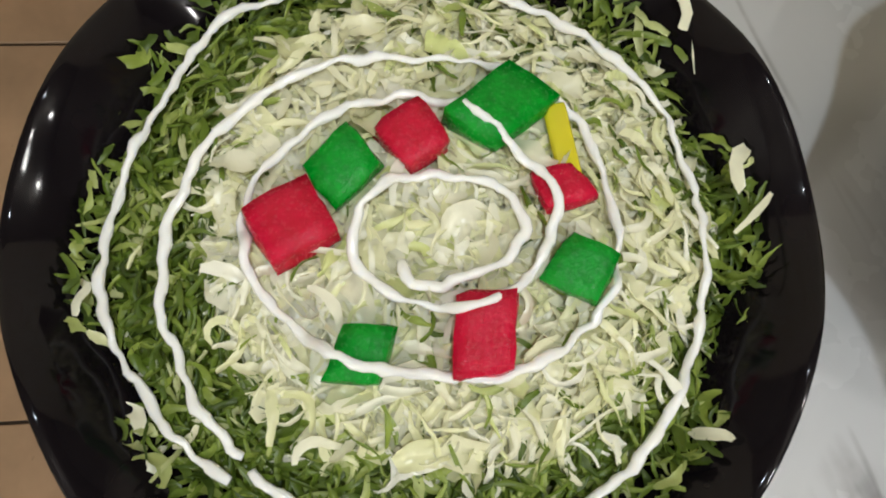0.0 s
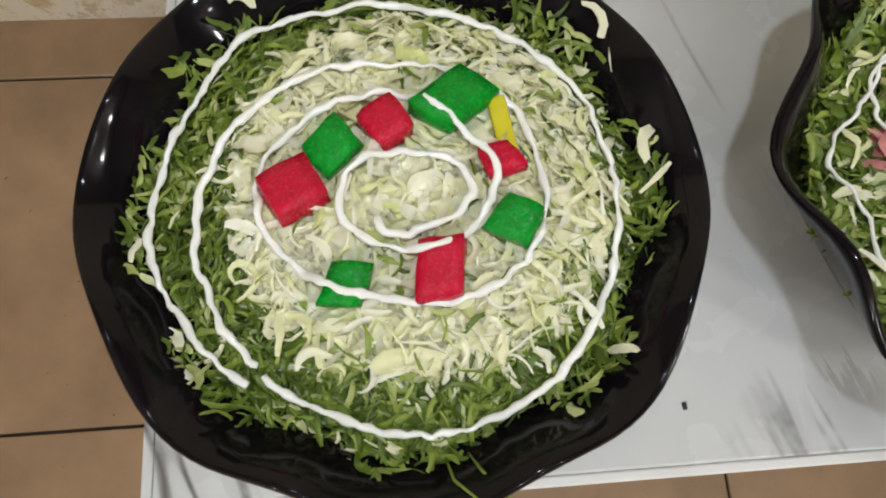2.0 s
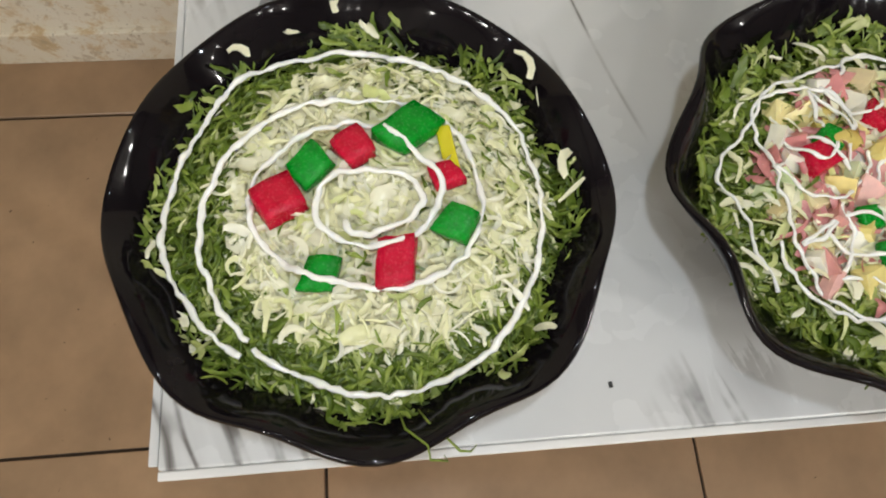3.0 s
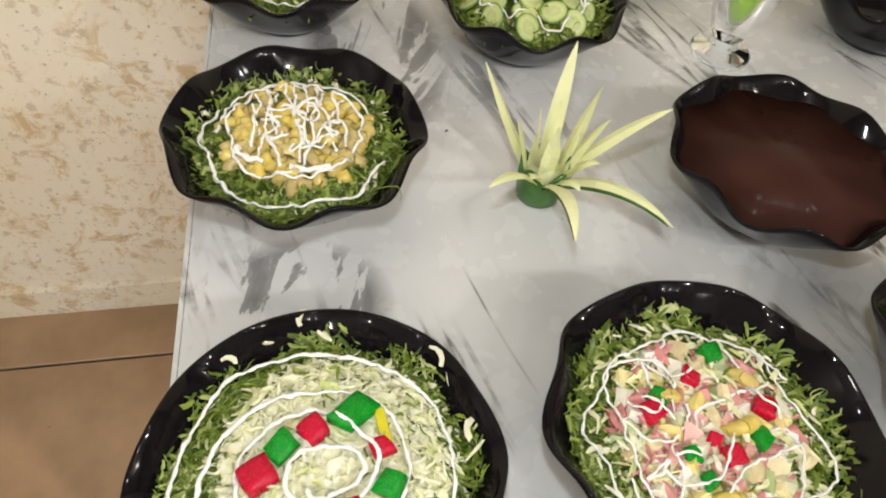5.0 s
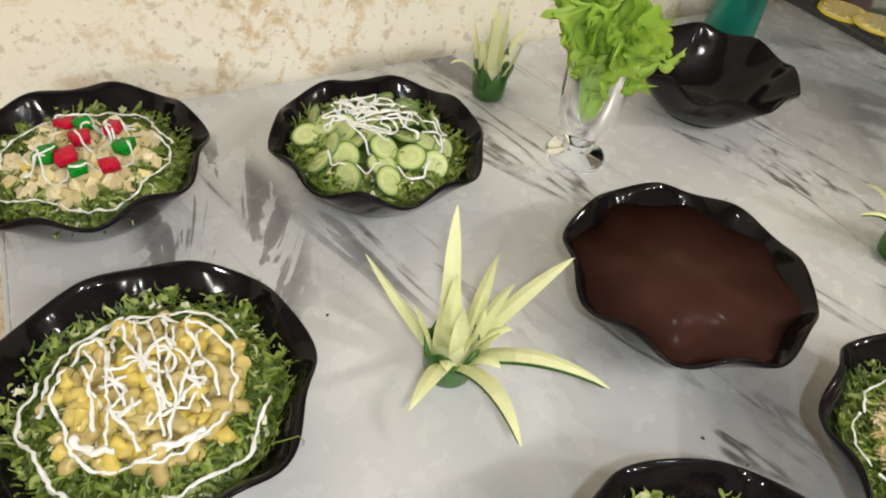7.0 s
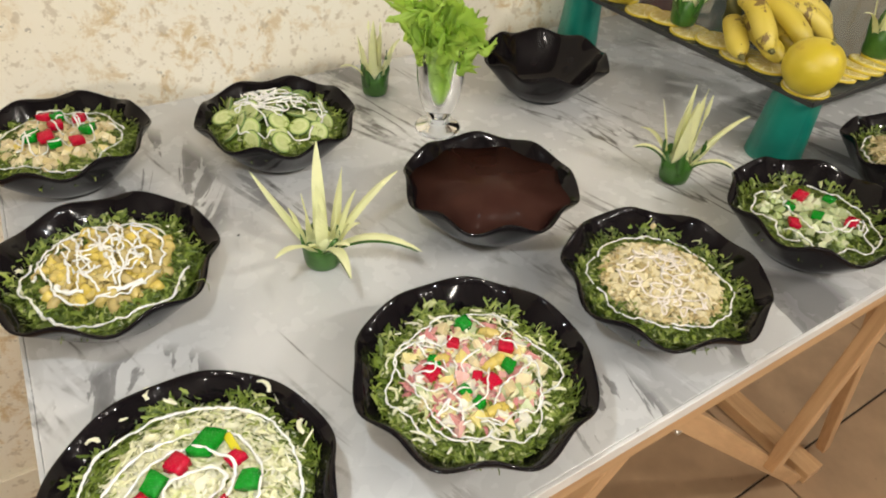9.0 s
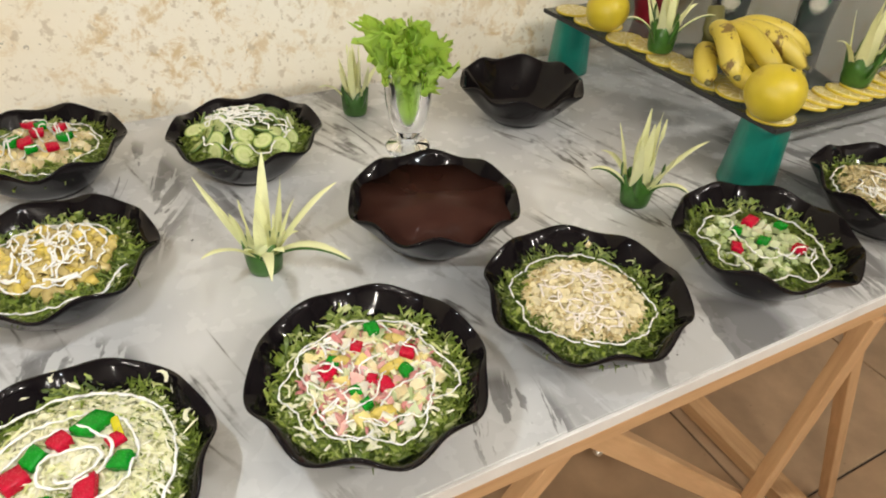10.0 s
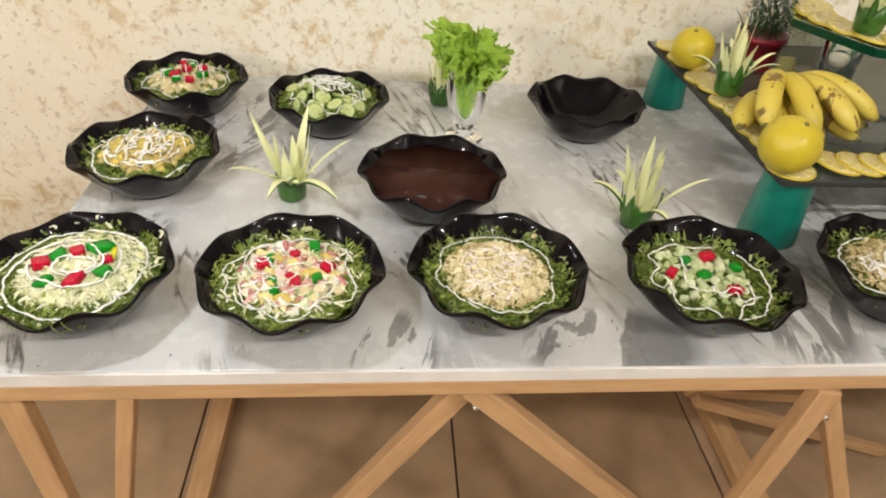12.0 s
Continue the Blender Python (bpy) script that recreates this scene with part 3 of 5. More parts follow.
    def curls(self, name, material, count, r0, r1, length, width, label, lift=0.0, seg=9, cross=5, tight=1.0, cx=0.0, cy=0.0):
        """Soft rolled shreds lying crosswise over a ring of the mound."""
        rnd = self.rnd
        v, f = [], []
        for _ in range(count):
            r = math.sqrt(rnd.uniform(r0 * r0, r1 * r1))
            a = rnd.uniform(0, 2 * math.pi)
            L = rnd.uniform(*length)
            head = rnd.uniform(0, 2 * math.pi)
            x, y = cx + r * math.cos(a) - 0.4 * L * math.cos(head), cy + r * math.sin(a) - 0.4 * L * math.sin(head)
            if math.hypot(x, y) > 0.086 or math.hypot(x + L * math.cos(head), y + L * math.sin(head)) > 0.087:
                continue
            h = self.height(x, y)
            slope = ((self.height(x + 0.003, y) - h) / 0.003 + rnd.gauss(0, 0.1), (self.height(x, y + 0.003) - h) / 0.003 + rnd.gauss(0, 0.1))
            slope = (max(-0.9, min(0.9, slope[0])), max(-0.9, min(0.9, slope[1])))
            curl(v, f, (x, y, h + lift + rnd.uniform(-0.002, 0.0015)), head, L, rnd.uniform(*width), slope, rnd, seg, cross, tight)
        for q in v:
            self.mark(*q)
        tagged(child(name, mesh(name, v, f, material), self.ob, label), kind="stuff")

    def top_at(self, x, y):
        cx, cy = round(x * 500), round(y * 500)
        near = sorted(self.tops.get((cx + i, cy + j), 0.0) for i in (-1, 0, 1) for j in (-1, 0, 1))
        return max(near[6], self.height(x, y) + 0.0015)

    def cube(self, wx, wy, size, colour, turn=0.0, flat=0.62, long=1.0, z=None):
        """A jelly piece at a place on the table's plan."""
        x, y = wx - self.place[0], wy - self.place[1]
        rnd = self.rnd
        bm = bmesh.new()
        bmesh.ops.create_cube(bm, size=1.0)
        bmesh.ops.subdivide_edges(bm, edges=bm.edges[:], cuts=3, use_grid_fill=True)
        sx, sy, sz = size * long, size, size * flat
        skew, pinch = rnd.uniform(-0.28, 0.28), rnd.uniform(-0.27, 0.27)
        for q in bm.verts:
            c = q.co
            n = max(abs(c.x), abs(c.y), abs(c.z))
            round_ = c.normalized() * 0.72
            c = c.lerp(round_, 0.15)
            px = c.x * (1 + pinch * c.y) + skew * c.y
            py = c.y * (1 + 0.5 * pinch * c.x)
            wob = 0.13 * noise.noise(Vector((px * 2.3 + wx * 90, py * 2.3, c.z * 2 + wy * 70)))
            q.co = Vector((px * sx * (1 + wob), py * sy * (1 + wob), (c.z + wob) * sz))
        h = self.height(x, y) + sz * 0.32 if z is None else z - TABLE
        self.mark(x, y, h + sz * 0.60, max(1, round(size * 0.5 * 500)))
        part("jelly_piece", bm, RED if colour == "r" else GREEN, self.ob, "red jelly candy piece" if colour == "r" else "green jelly candy piece", True, pose(x, y, h, rnd.uniform(-12, 12), rnd.uniform(-12, 12), turn))

    def drizzle(self, lines, radius, label, material=MAYO, name="sauce_line"):
        rnd = self.rnd
        for line in lines:
            line = even(line, 0.0017)
            pts, rad = [], []
            drift = rnd.uniform(0, 100)
            for i, (x, y) in enumerate(line):
                jx = 0.0016 * noise.noise(Vector((i * 0.55, drift, 0))) + 0.0006 * rnd.uniform(-1, 1)
                jy = 0.0016 * noise.noise(Vector((i * 0.55, drift, 9))) + 0.0006 * rnd.uniform(-1, 1)
                pts.append((x + jx, y + jy, self.top_at(x, y)))
                rad.append(radius * (1.02 + 0.68 * noise.noise(Vector((i * 0.28, drift, 5))) + 0.3 * noise.noise(Vector((i * 0.9, drift, 7))) + 0.1 * rnd.uniform(-1, 1)))
            z = [p[2] for p in pts]
            for _ in range(3):
                z = [(z[max(i - 1, 0)] + 2 * z[i] + z[min(i + 1, len(z) - 1)]) / 4 for i in range(len(z))]
            last = len(pts) - 1
            flow = [tuple((pts[max(i - 1, 0)][k] + 2 * pts[i][k] + pts[min(i + 1, last)][k]) / 4 for k in (0, 1)) for i in range(last + 1)]
            pts = [(p[0], p[1], h + radius * 0.5) for p, h in zip(flow, z)]
            child(name, mesh(name, *tube(pts, rad, 8), material), self.ob, label)


def even(line, step):
    """The same line with points at even distances."""
    out, left = [line[0]], step
    for (x0, y0), (x1, y1) in zip(line, line[1:]):
        d, done = math.hypot(x1 - x0, y1 - y0), 0.0
        while d - done >= left:
            done += left
            left = step
            out.append((x0 + (x1 - x0) * done / d, y0 + (y1 - y0) * done / d))
        left -= d - done
    return out if len(out) > 3 else line


def polar(radii, a0, step, sub=5, cx=0.0, cy=0.0):
    """A smooth line through radii (in mm) at even turns from a0 (degrees)."""
    out = []
    n = len(radii)
    for i in range((n - 1) * sub + 1):
        s = i / sub
        k = min(int(s), n - 2)
        t = s - k
        p0, p1, p2, p3 = radii[max(k - 1, 0)], radii[k], radii[k + 1], radii[min(k + 2, n - 1)]
        r = 0.5 * (2 * p1 + (p2 - p0) * t + (2 * p0 - 5 * p1 + 4 * p2 - p3) * t * t + (3 * p1 - p0 - 3 * p2 + p3) * t ** 3)
        a = radians(a0 + step * s)
        out.append((cx + r / 1000 * math.cos(a), cy + r / 1000 * math.sin(a)))
    return out


def scribble(rnd, cx, cy, rx, ry, count, length=26, swing=1.1):
    """Loose squeezed lines wandering over an oval."""
    lines = []
    for _ in range(count):
        a = rnd.uniform(0, 2 * math.pi)
        r = rnd.uniform(0.1, 1.0)
        x, y = cx + rx * r * math.cos(a), cy + ry * r * math.sin(a)
        h = rnd.uniform(0, 2 * math.pi)
        line = []
        turn = rnd.gauss(0, 0.25)
        for _ in range(length):
            line.append((x, y))
            turn = 0.85 * turn + rnd.gauss(0, 0.13) * swing
            h += turn
            dx, dy = (x - cx) / rx, (y - cy) / ry
            if dx * dx + dy * dy > 0.95:
                h = math.atan2(cy - y, cx - x) + rnd.gauss(0, 0.5)
            x += 0.0024 * math.cos(h)
            y += 0.0024 * math.sin(h)
        lines.append(line)
    return lines


def broken(rnd, line):
    """Splits a line into strokes with small gaps, as where sauce sinks between leaves."""
    out, i = [], 0
    while i < len(line) - 4:
        n = rnd.randint(7, 24)
        out.append(line[i:i + n])
        i += n + rnd.choice((-1, -1, 0))
    return [q for q in out if len(q) > 3]


def strokes(rnd, rx, ry, count):
    """Long loose lines drawn from the far edge of a mound to the near one."""
    lines = []
    for k in range(count):
        x0 = rx * (2 * (k + 0.5) / count - 1) * 0.9
        x1 = x0 + rnd.gauss(0, 0.35) * rx
        top = ry * math.sqrt(max(0.1, 1 - (x0 / rx) ** 2))
        low = -ry * math.sqrt(max(0.1, 1 - min(0.95, (x1 / rx) ** 2))) * rnd.uniform(0.3, 1.0)
        ph, n = rnd.uniform(0, 90), 38
        lines.append([(x0 + (x1 - x0) * (i / n) + 0.006 * noise.noise(Vector((i * 0.09, ph, 0))), top + (low - top) * i / n) for i in range(n + 1)])
    return lines


def wavy_ring(rnd, r, wob, a0, a1, sx=1.0, sy=1.0, cx=0.0, cy=0.0):
    n = max(8, int(abs(a1 - a0) / 2))
    ph = rnd.uniform(0, 50)
    out = []
    for i in range(n + 1):
        a = radians(a0 + (a1 - a0) * i / n)
        rr = r + wob * noise.noise(Vector((2.2 * math.cos(a), 2.2 * math.sin(a), ph))) + 0.0022 * noise.noise(Vector((11 * math.cos(a), 11 * math.sin(a), ph)))
        out.append((cx + sx * rr * math.cos(a), cy + sy * rr * math.sin(a)))
    return out


def piece_mesh(name, rnd, size, material, flat=0.8, rounded=0.35):
    bm = bmesh.new()
    bmesh.ops.create_cube(bm, size=1.0)
    bmesh.ops.subdivide_edges(bm, edges=bm.edges[:], cuts=1, use_grid_fill=True)
    sk = rnd.uniform(-0.3, 0.3)
    for q in bm.verts:
        c = q.co.lerp(q.co.normalized() * 0.62, rounded)
        c = Vector((c.x + sk * c.y, c.y, c.z * flat)) * size
        q.co = c * (1 + 0.12 * rnd.uniform(-1, 1))
    data = bpy.data.meshes.new(name)
    bm.to_mesh(data)
    bm.free()
    data.materials.append(material)
    return data


def shell_mesh(rnd):
    """A ridged, open elbow of pasta."""
    v, f = [], []
    seg, rings = 12, 9
    for i in range(rings):
        s = i / (rings - 1)
        a = (s - 0.5) * 2.5
        c = Vector((0.0084 * math.sin(a), 0, 0.0084 * math.cos(a) - 0.0044))
        out = Vector((math.sin(a), 0, math.cos(a)))
        r = 0.0053 - 0.0008 * math.sin(math.pi * s)
        for k in range(seg):
            b = 2 * math.pi * k / seg
            q = r * (1.0 + 0.07 * (k % 2)) * (1 + rnd.uniform(-0.03, 0.03))
            v.append(tuple(c + out * (q * math.cos(b)) + Vector((0, q * math.sin(b), 0))))
    for i in range(rings - 1):
        for k in range(seg):
            k2 = (k + 1) % seg
            f.append((i * seg + k, i * seg + k2, (i + 1) * seg + k2, (i + 1) * seg + k))
    for end in (0, rings - 1):
        base = len(v)
        ring = [Vector(v[end * seg + k]) for k in range(seg)]
        mid = sum(ring, Vector()) / seg
        inner = Vector(v[(1 if end == 0 else rings - 2) * seg]) - Vector(v[end * seg])
        for q in ring:
            v.append(tuple(mid + (q - mid) * 0.76))
        for q in ring:
            v.append(tuple(mid + (q - mid) * 0.70 + inner * 2.2))
        for k in range(seg):
            k2 = (k + 1) % seg
            f.append((end * seg + k, base + k, base + k2, end * seg + k2))
            f.append((base + k, base + seg + k, base + seg + k2, base + k2))
        f.append(tuple(base + seg + k for k in range(seg)))
    return mesh("pasta_shell", v, f, PASTA)


def strand(sal, angle, drop, seed):
    """A thin shred that lies over the bowl's rim and hangs down outside."""
    rnd = random.Random(seed)
    a = radians(angle)
    rows = ((0.082, 0.053), (0.088, 0.0595), (0.0950, 0.0660), (0.1000, 0.0660), (0.1015, 0.0650 - drop * 0.5), (0.1005, 0.0650 - drop))
    pts = [(r * math.cos(a + 0.03 * i + rnd.uniform(-0.02, 0.02)), r * math.sin(a + 0.03 * i + rnd.uniform(-0.02, 0.02)), z) for i, (r, z) in enumerate(rows)]
    child("strand", mesh("strand", *tube(pts, [0.0003, 0.0005, 0.0004, 0.0005, 0.0004, 0.0002], 6), rnd.choice((GREENS, CABBAGE))), sal.ob, "thin shred hanging over the rim")


def scatter(sal, name, datas, count, r1, lift, label="", squash=1.0, cx=0.0, cy=0.0, high=0.0035, tumble=50):
    rnd = sal.rnd
    for i in range(count):
        r = r1 * math.sqrt((i + 0.5) / count)
        a = i * 2.39996 + rnd.uniform(-0.3, 0.3)
        x, y = cx + r * math.cos(a), cy + r * squash * math.sin(a)
        z = sal.height(x, y) + lift + rnd.uniform(-0.0015, 0.002)
        sal.mark(x, y, z + high, 2)
        child(name, datas[i % len(datas)], sal.ob, label, pose(x, y, z, rnd.uniform(-tumble, tumble), rnd.uniform(-50, 50), rnd.uniform(0, 360)))


# cabbage salad with a spiral of mayonnaise
AX, AY = 0.0945, 0.0950
bowl(AX, AY, 0.0, "black scalloped melamine bowl at the table's front corner", 0.98)
sal = Salad(AX, AY, "cabbage_salad", "shredded cabbage ringed by green shreds, mayonnaise spiral and jelly pieces", 0.0575, 0.0455, 0.081, 3.0, 11)
sal.bed(GREENS, "packed shredded greens")
sal.bed(CABBAGE, "packed shredded cabbage", 0.055, -0.0022, "cabbage_bed")
sal.curls("shredded_lettuce", GREENS, 3700, 0.055, 0.0870, (0.004, 0.014), (0.0004, 0.0014), "chopped dark and light green leaf shreds", 0.001, 8, 4)
sal.curls("chopped_herb", DARKGREENS, 700, 0.052, 0.086, (0.004, 0.012), (0.0004, 0.0013), "", 0.002, 6, 4)
sal.curls("cabbage_flake", CABBAGE, 1500, 0.0, 0.060, (0.006, 0.016), (0.0018, 0.0046), "crumpled pale cabbage scraps", 0.0012, 9, 6, 0.7, 0.007, 0.003)
sal.curls("shredded_cabbage", CABBAGE, 1700, 0.0, 0.063, (0.006, 0.019), (0.0005, 0.0017), "pale shredded white cabbage", 0.0022, 9, 4, 1.0, 0.007, 0.003)
sal.curls("cabbage_trim", CABBAGE, 70, 0.062, 0.085, (0.004, 0.010), (0.0006, 0.0024), "", 0.0026, 7, 4)
sal.curls("leaf_trim", GREENS, 110, 0.012, 0.062, (0.005, 0.013), (0.0004, 0.0013), "", 0.0036, 7, 4)
for wx, wy, s, c, t, lg in ((0.062, 0.094, 0.0155, "r", 28, 1.05), (0.077, 0.064, 0.0125, "g", -8, 0.95), (0.091, 0.115, 0.0135, "r", 35, 0.95), (0.126, 0.101, 0.0100, "r", 8, 1.1),
                            (0.113, 0.122, 0.0150, "g", 40, 1.45), (0.129, 0.081, 0.0130, "g", -30, 1.0), (0.105, 0.067, 0.0135, "r", 84, 1.35), (0.074, 0.108, 0.0130, "g", 42, 1.15)):
    sal.cube(wx, wy, s, c, t, 0.55, lg, 0.8246)
spiral = polar([13, 16.6, 17, 16.2, 17.4, 20, 22, 20, 16.3, 12.6, 11, 10.9, 11, 12, 14, 16.5, 19, 21.4, 20.8, 20.7, 21.8, 23.2, 25, 26.7, 28.3, 29.4, 26.4, 25.4, 27.7, 30.3, 31.7, 34.9, 38.5, 43, 43.4, 41.3, 39.5, 37.3,
                37.1, 39.9, 42.8, 45.2, 46, 44.4, 45, 44.8, 43.5, 42, 45, 49.6, 54.7, 60, 64.4, 67.2, 68.5], -130, 20, 10)
ring = polar([70, 71.7, 74.5, 75.5, 74, 71.4, 69.5, 69.6, 70, 67.5, 67, 70, 73.9, 79, 76, 77, 80, 77.2, 75], -129, 20, 13)
sal.drizzle([spiral, ring], 0.00114, "squeezed white mayonnaise line")

part("pepper_strip", box(0.006, 0.022, 0.002, 0.0008), YELLOW, sal.ob, "bright yellow translucent pepper strip", True, pose(0.0335, 0.0175, 0.0632, 3, -4, 8))

# a few loose scraps on the bowl's rim
rr = random.Random(5)
for a, r, z in ((12, 0.0865, 0.058), (3, 0.088, 0.060), (28, 0.0855, 0.0565), (112, 0.0880, 0.0595), (36, 0.0880, 0.0595), (128, 0.0885, 0.060), (96, 0.0885, 0.060)):
    v, f = [], []
    ribbon(v, f, (r * math.cos(radians(a)), r * math.sin(radians(a)), z), rr.uniform(0, 6), rr.uniform(0.008, 0.017), rr.uniform(0.0008, 0.0026), rr.uniform(-2, 2), 0.001, 0.05, 0.6, rr)
    child("scrap", mesh("scrap", v, f, CABBAGE), sal.ob, "stray cabbage scrap stuck on the rim")

for k, (angle, drop) in enumerate(((-84, 0.016), (-79, 0.008))):
    strand(sal, angle, drop, 40 + k)

# pasta and ham salad with jelly
BX, BY = 0.318, 0.0910
bowl(BX, BY, 0.7, "black scalloped melamine bowl with mixed salad")
sal = Salad(BX, BY, "mixed_salad", "ham, pasta and egg salad on green shreds with jelly pieces", 0.0500, 0.0440, 0.080, 2.6, 21)
sal.bed(DARKGREENS, "packed chopped greens")
sal.curls("lettuce_scrap", GREENS, 420, 0.048, 0.084, (0.005, 0.013), (0.0010, 0.0028), "crumpled green leaf scraps", 0.0015, 7, 4)
sal.flakes("cabbage_trim", CABBAGE, 45, 0.045, 0.080, (0.003, 0.007), (0.0015, 0.004), (0.001, 0.002), "pale cabbage scraps", 0.002, 0.4)
sal.curls("shredded_lettuce", GREENS, 2560, 0.050, 0.087, (0.004, 0.012), (0.0004, 0.0014), "chopped green leaf shreds", 0.0012, 6, 4)
sal.shreds("shredded_onion", CABBAGE, 240, 0.0, 0.075, (0.006, 0.016), (0.0008, 0.002), "pale onion and cabbage shreds", 0.002, 0.9, 0.9)
kinds = [piece_mesh("diced_piece", sal.rnd, 0.0125, m_, 0.55, 0.10) for m_ in (ONION, HAM, LIME, DICED, HAM, ONION, CORN)]
scatter(sal, "diced_piece", kinds, 96, 0.056, 0.0)
sal.curls("ham_strip", HAM, 150, 0.0, 0.058, (0.006, 0.016), (0.0008, 0.0024), "pink ham strips", 0.0035, 7, 4)
sal.curls("cabbage_strip", CABBAGE, 190, 0.0, 0.058, (0.006, 0.016), (0.0008, 0.0028), "pale cabbage strips", 0.0035, 7, 4)
sal.curls("leaf_strip", GREENS, 90, 0.0, 0.058, (0.005, 0.012), (0.0004, 0.0012), "", 0.004, 6, 4)
sal.bed(DICED, "packed filling below", 0.052, -0.001, "filling_bed")
scatter(sal, "pasta_shell", [shell_mesh(sal.rnd)], 4, 0.05, 0.001)
for wx, wy, s, c, t in ((0.338, 0.138, 0.0115, "g", 10), (0.318, 0.124, 0.010, "r", 60), (0.293, 0.113, 0.011, "g", 45), (0.286, 0.105, 0.0125, "r", 20), (0.356, 0.099, 0.0125, "r", -35), (0.346, 0.081, 0.0105, "g", 30),
                        (0.324, 0.074, 0.0115, "r", 5), (0.300, 0.077, 0.009, "g", 0), (0.304, 0.062, 0.0085, "g", 20), (0.317, 0.084, 0.008, "r", 50)):
    sal.cube(wx, wy, s, c, t, 0.8, 1.0, 0.8145)
rr = sal.rnd
sal.drizzle([wavy_ring(rr, 0.069, 0.014, 20, 215), wavy_ring(rr, 0.066, 0.016, 200, 400), wavy_ring(rr, 0.056, 0.018, 70, 250, 0.95, 1.05), wavy_ring(rr, 0.050, 0.018, 240, 420, 1, 1.1)] + scribble(rr, 0, 0, 0.055, 0.055, 9, 30, 0.6), 0.0008, "thin white mayonnaise lines")

# crumbled grain salad with dense scribbles
EX, EY = 0.544, 0.0960
bowl(EX, EY, -0.28, "black scalloped melamine bowl with beige salad")
sal = Salad(EX, EY, "shredded_chicken_salad", "beige shredded salad on dark green shreds under pale dressing", 0.0520, 0.0430, 0.079, 2.2, 31, (-0.004, 0.0))
sal.bed(DARKGREENS, "packed chopped greens")
sal.curls("lettuce_scrap", GREENS, 420, 0.048, 0.084, (0.005, 0.013), (0.0010, 0.0028), "crumpled green leaf scraps", 0.0015, 7, 4)
sal.curls("shredded_lettuce", DARKGREENS, 1280, 0.044, 0.086, (0.004, 0.012), (0.0004, 0.0014), "fine dark green shreds", 0.0012, 6, 4)
sal.curls("shredded_leaf", GREENS, 1200, 0.048, 0.086, (0.004, 0.012), (0.0004, 0.0014), "", 0.0012, 6, 4)
sal.shreds("shredded_chicken", GRAIN, 2200, 0.0, 0.058, (0.005, 0.012), (0.0008, 0.0022), "beige shreds", 0.002, 0.8, 0.8)
sal.curls("chicken_flake", GRAIN, 520, 0.0, 0.056, (0.004, 0.011), (0.0009, 0.0028), "pale flaked shreds", 0.0028, 6, 4)
kinds = [piece_mesh("crumb", sal.rnd, 0.0092, GRAIN, 0.7, 0.25) for _ in range(4)]
scatter(sal, "crumb", kinds, 110, 0.052, 0.002)
rr = sal.rnd
sal.drizzle(scribble(rr, -0.004, -0.004, 0.047, 0.048, 16, 34), 0.00095, "dense pale pink dressing scribbles", PINKMAYO)
sal.drizzle(broken(rr, wavy_ring(rr, 0.068, 0.012, 60, 250)) + broken(rr, wavy_ring(rr, 0.066, 0.012, 230, 430)), 0.00085, "white dressing line", MAYO, "sauce_line")
part("stray_crumb", box(0.006, 0.005, 0.006, 0.0015), GRAIN, sal.ob, "", True, pose(0.052, 0.064, 0.0555, 20, 10, 30))

# diced salad with jelly
FX, FY = 0.786, 0.0905
bowl(FX, FY, 4.6, "black scalloped melamine bowl with diced salad")
sal = Salad(FX, FY, "diced_salad", "pale diced salad on green shreds with red and green jelly", 0.0505, 0.0400, 0.077, 2.2, 41, (-0.01, 0.004))
sal.bed(DARKGREENS, "packed chopped greens")
sal.curls("lettuce_scrap", GREENS, 420, 0.048, 0.084, (0.005, 0.013), (0.0010, 0.0028), "crumpled green leaf scraps", 0.0015, 7, 4)
sal.curls("shredded_lettuce", DARKGREENS, 1360, 0.036, 0.084, (0.004, 0.012), (0.0004, 0.0014), "fine dark green shreds", 0.0012, 6, 4)
sal.curls("shredded_leaf", GREENS, 800, 0.03, 0.084, (0.004, 0.012), (0.0004, 0.0014), "", 0.0012, 6, 4)
kinds = [piece_mesh("diced_piece", sal.rnd, 0.0090, LIME, 0.75, 0.18) for _ in range(4)]
scatter(sal, "diced_piece", kinds, 84, 0.052, 0.001, cx=-0.008, cy=0.002)
for wx, wy, s, c, t in ((0.793, 0.118, 0.0125, "r", 10), (0.766, 0.112, 0.010, "g", 30), (0.741, 0.089, 0.010, "r", 50), (0.778, 0.085, 0.0105, "g", 20), (0.820, 0.098, 0.0105, "g", 0), (0.802, 0.058, 0.012, "r", 15)):
    sal.cube(wx, wy, s, c, t, 0.6, 1.25 if c == "r" else 1.0, 0.8175)
rr = sal.rnd
sal.drizzle([wavy_ring(rr, 0.062, 0.018, 60, 200), wavy_ring(rr, 0.060, 0.018, 180, 330), wavy_ring(rr, 0.038, 0.016, 100, 300, 1, 1, 0.002, 0), wavy_ring(rr, 0.022, 0.004, 150, 400, 1.1, 0.8, 0.02, -0.025), wavy_ring(rr, 0.070, 0.004, -80, 40)], 0.0010, "white mayonnaise lines")

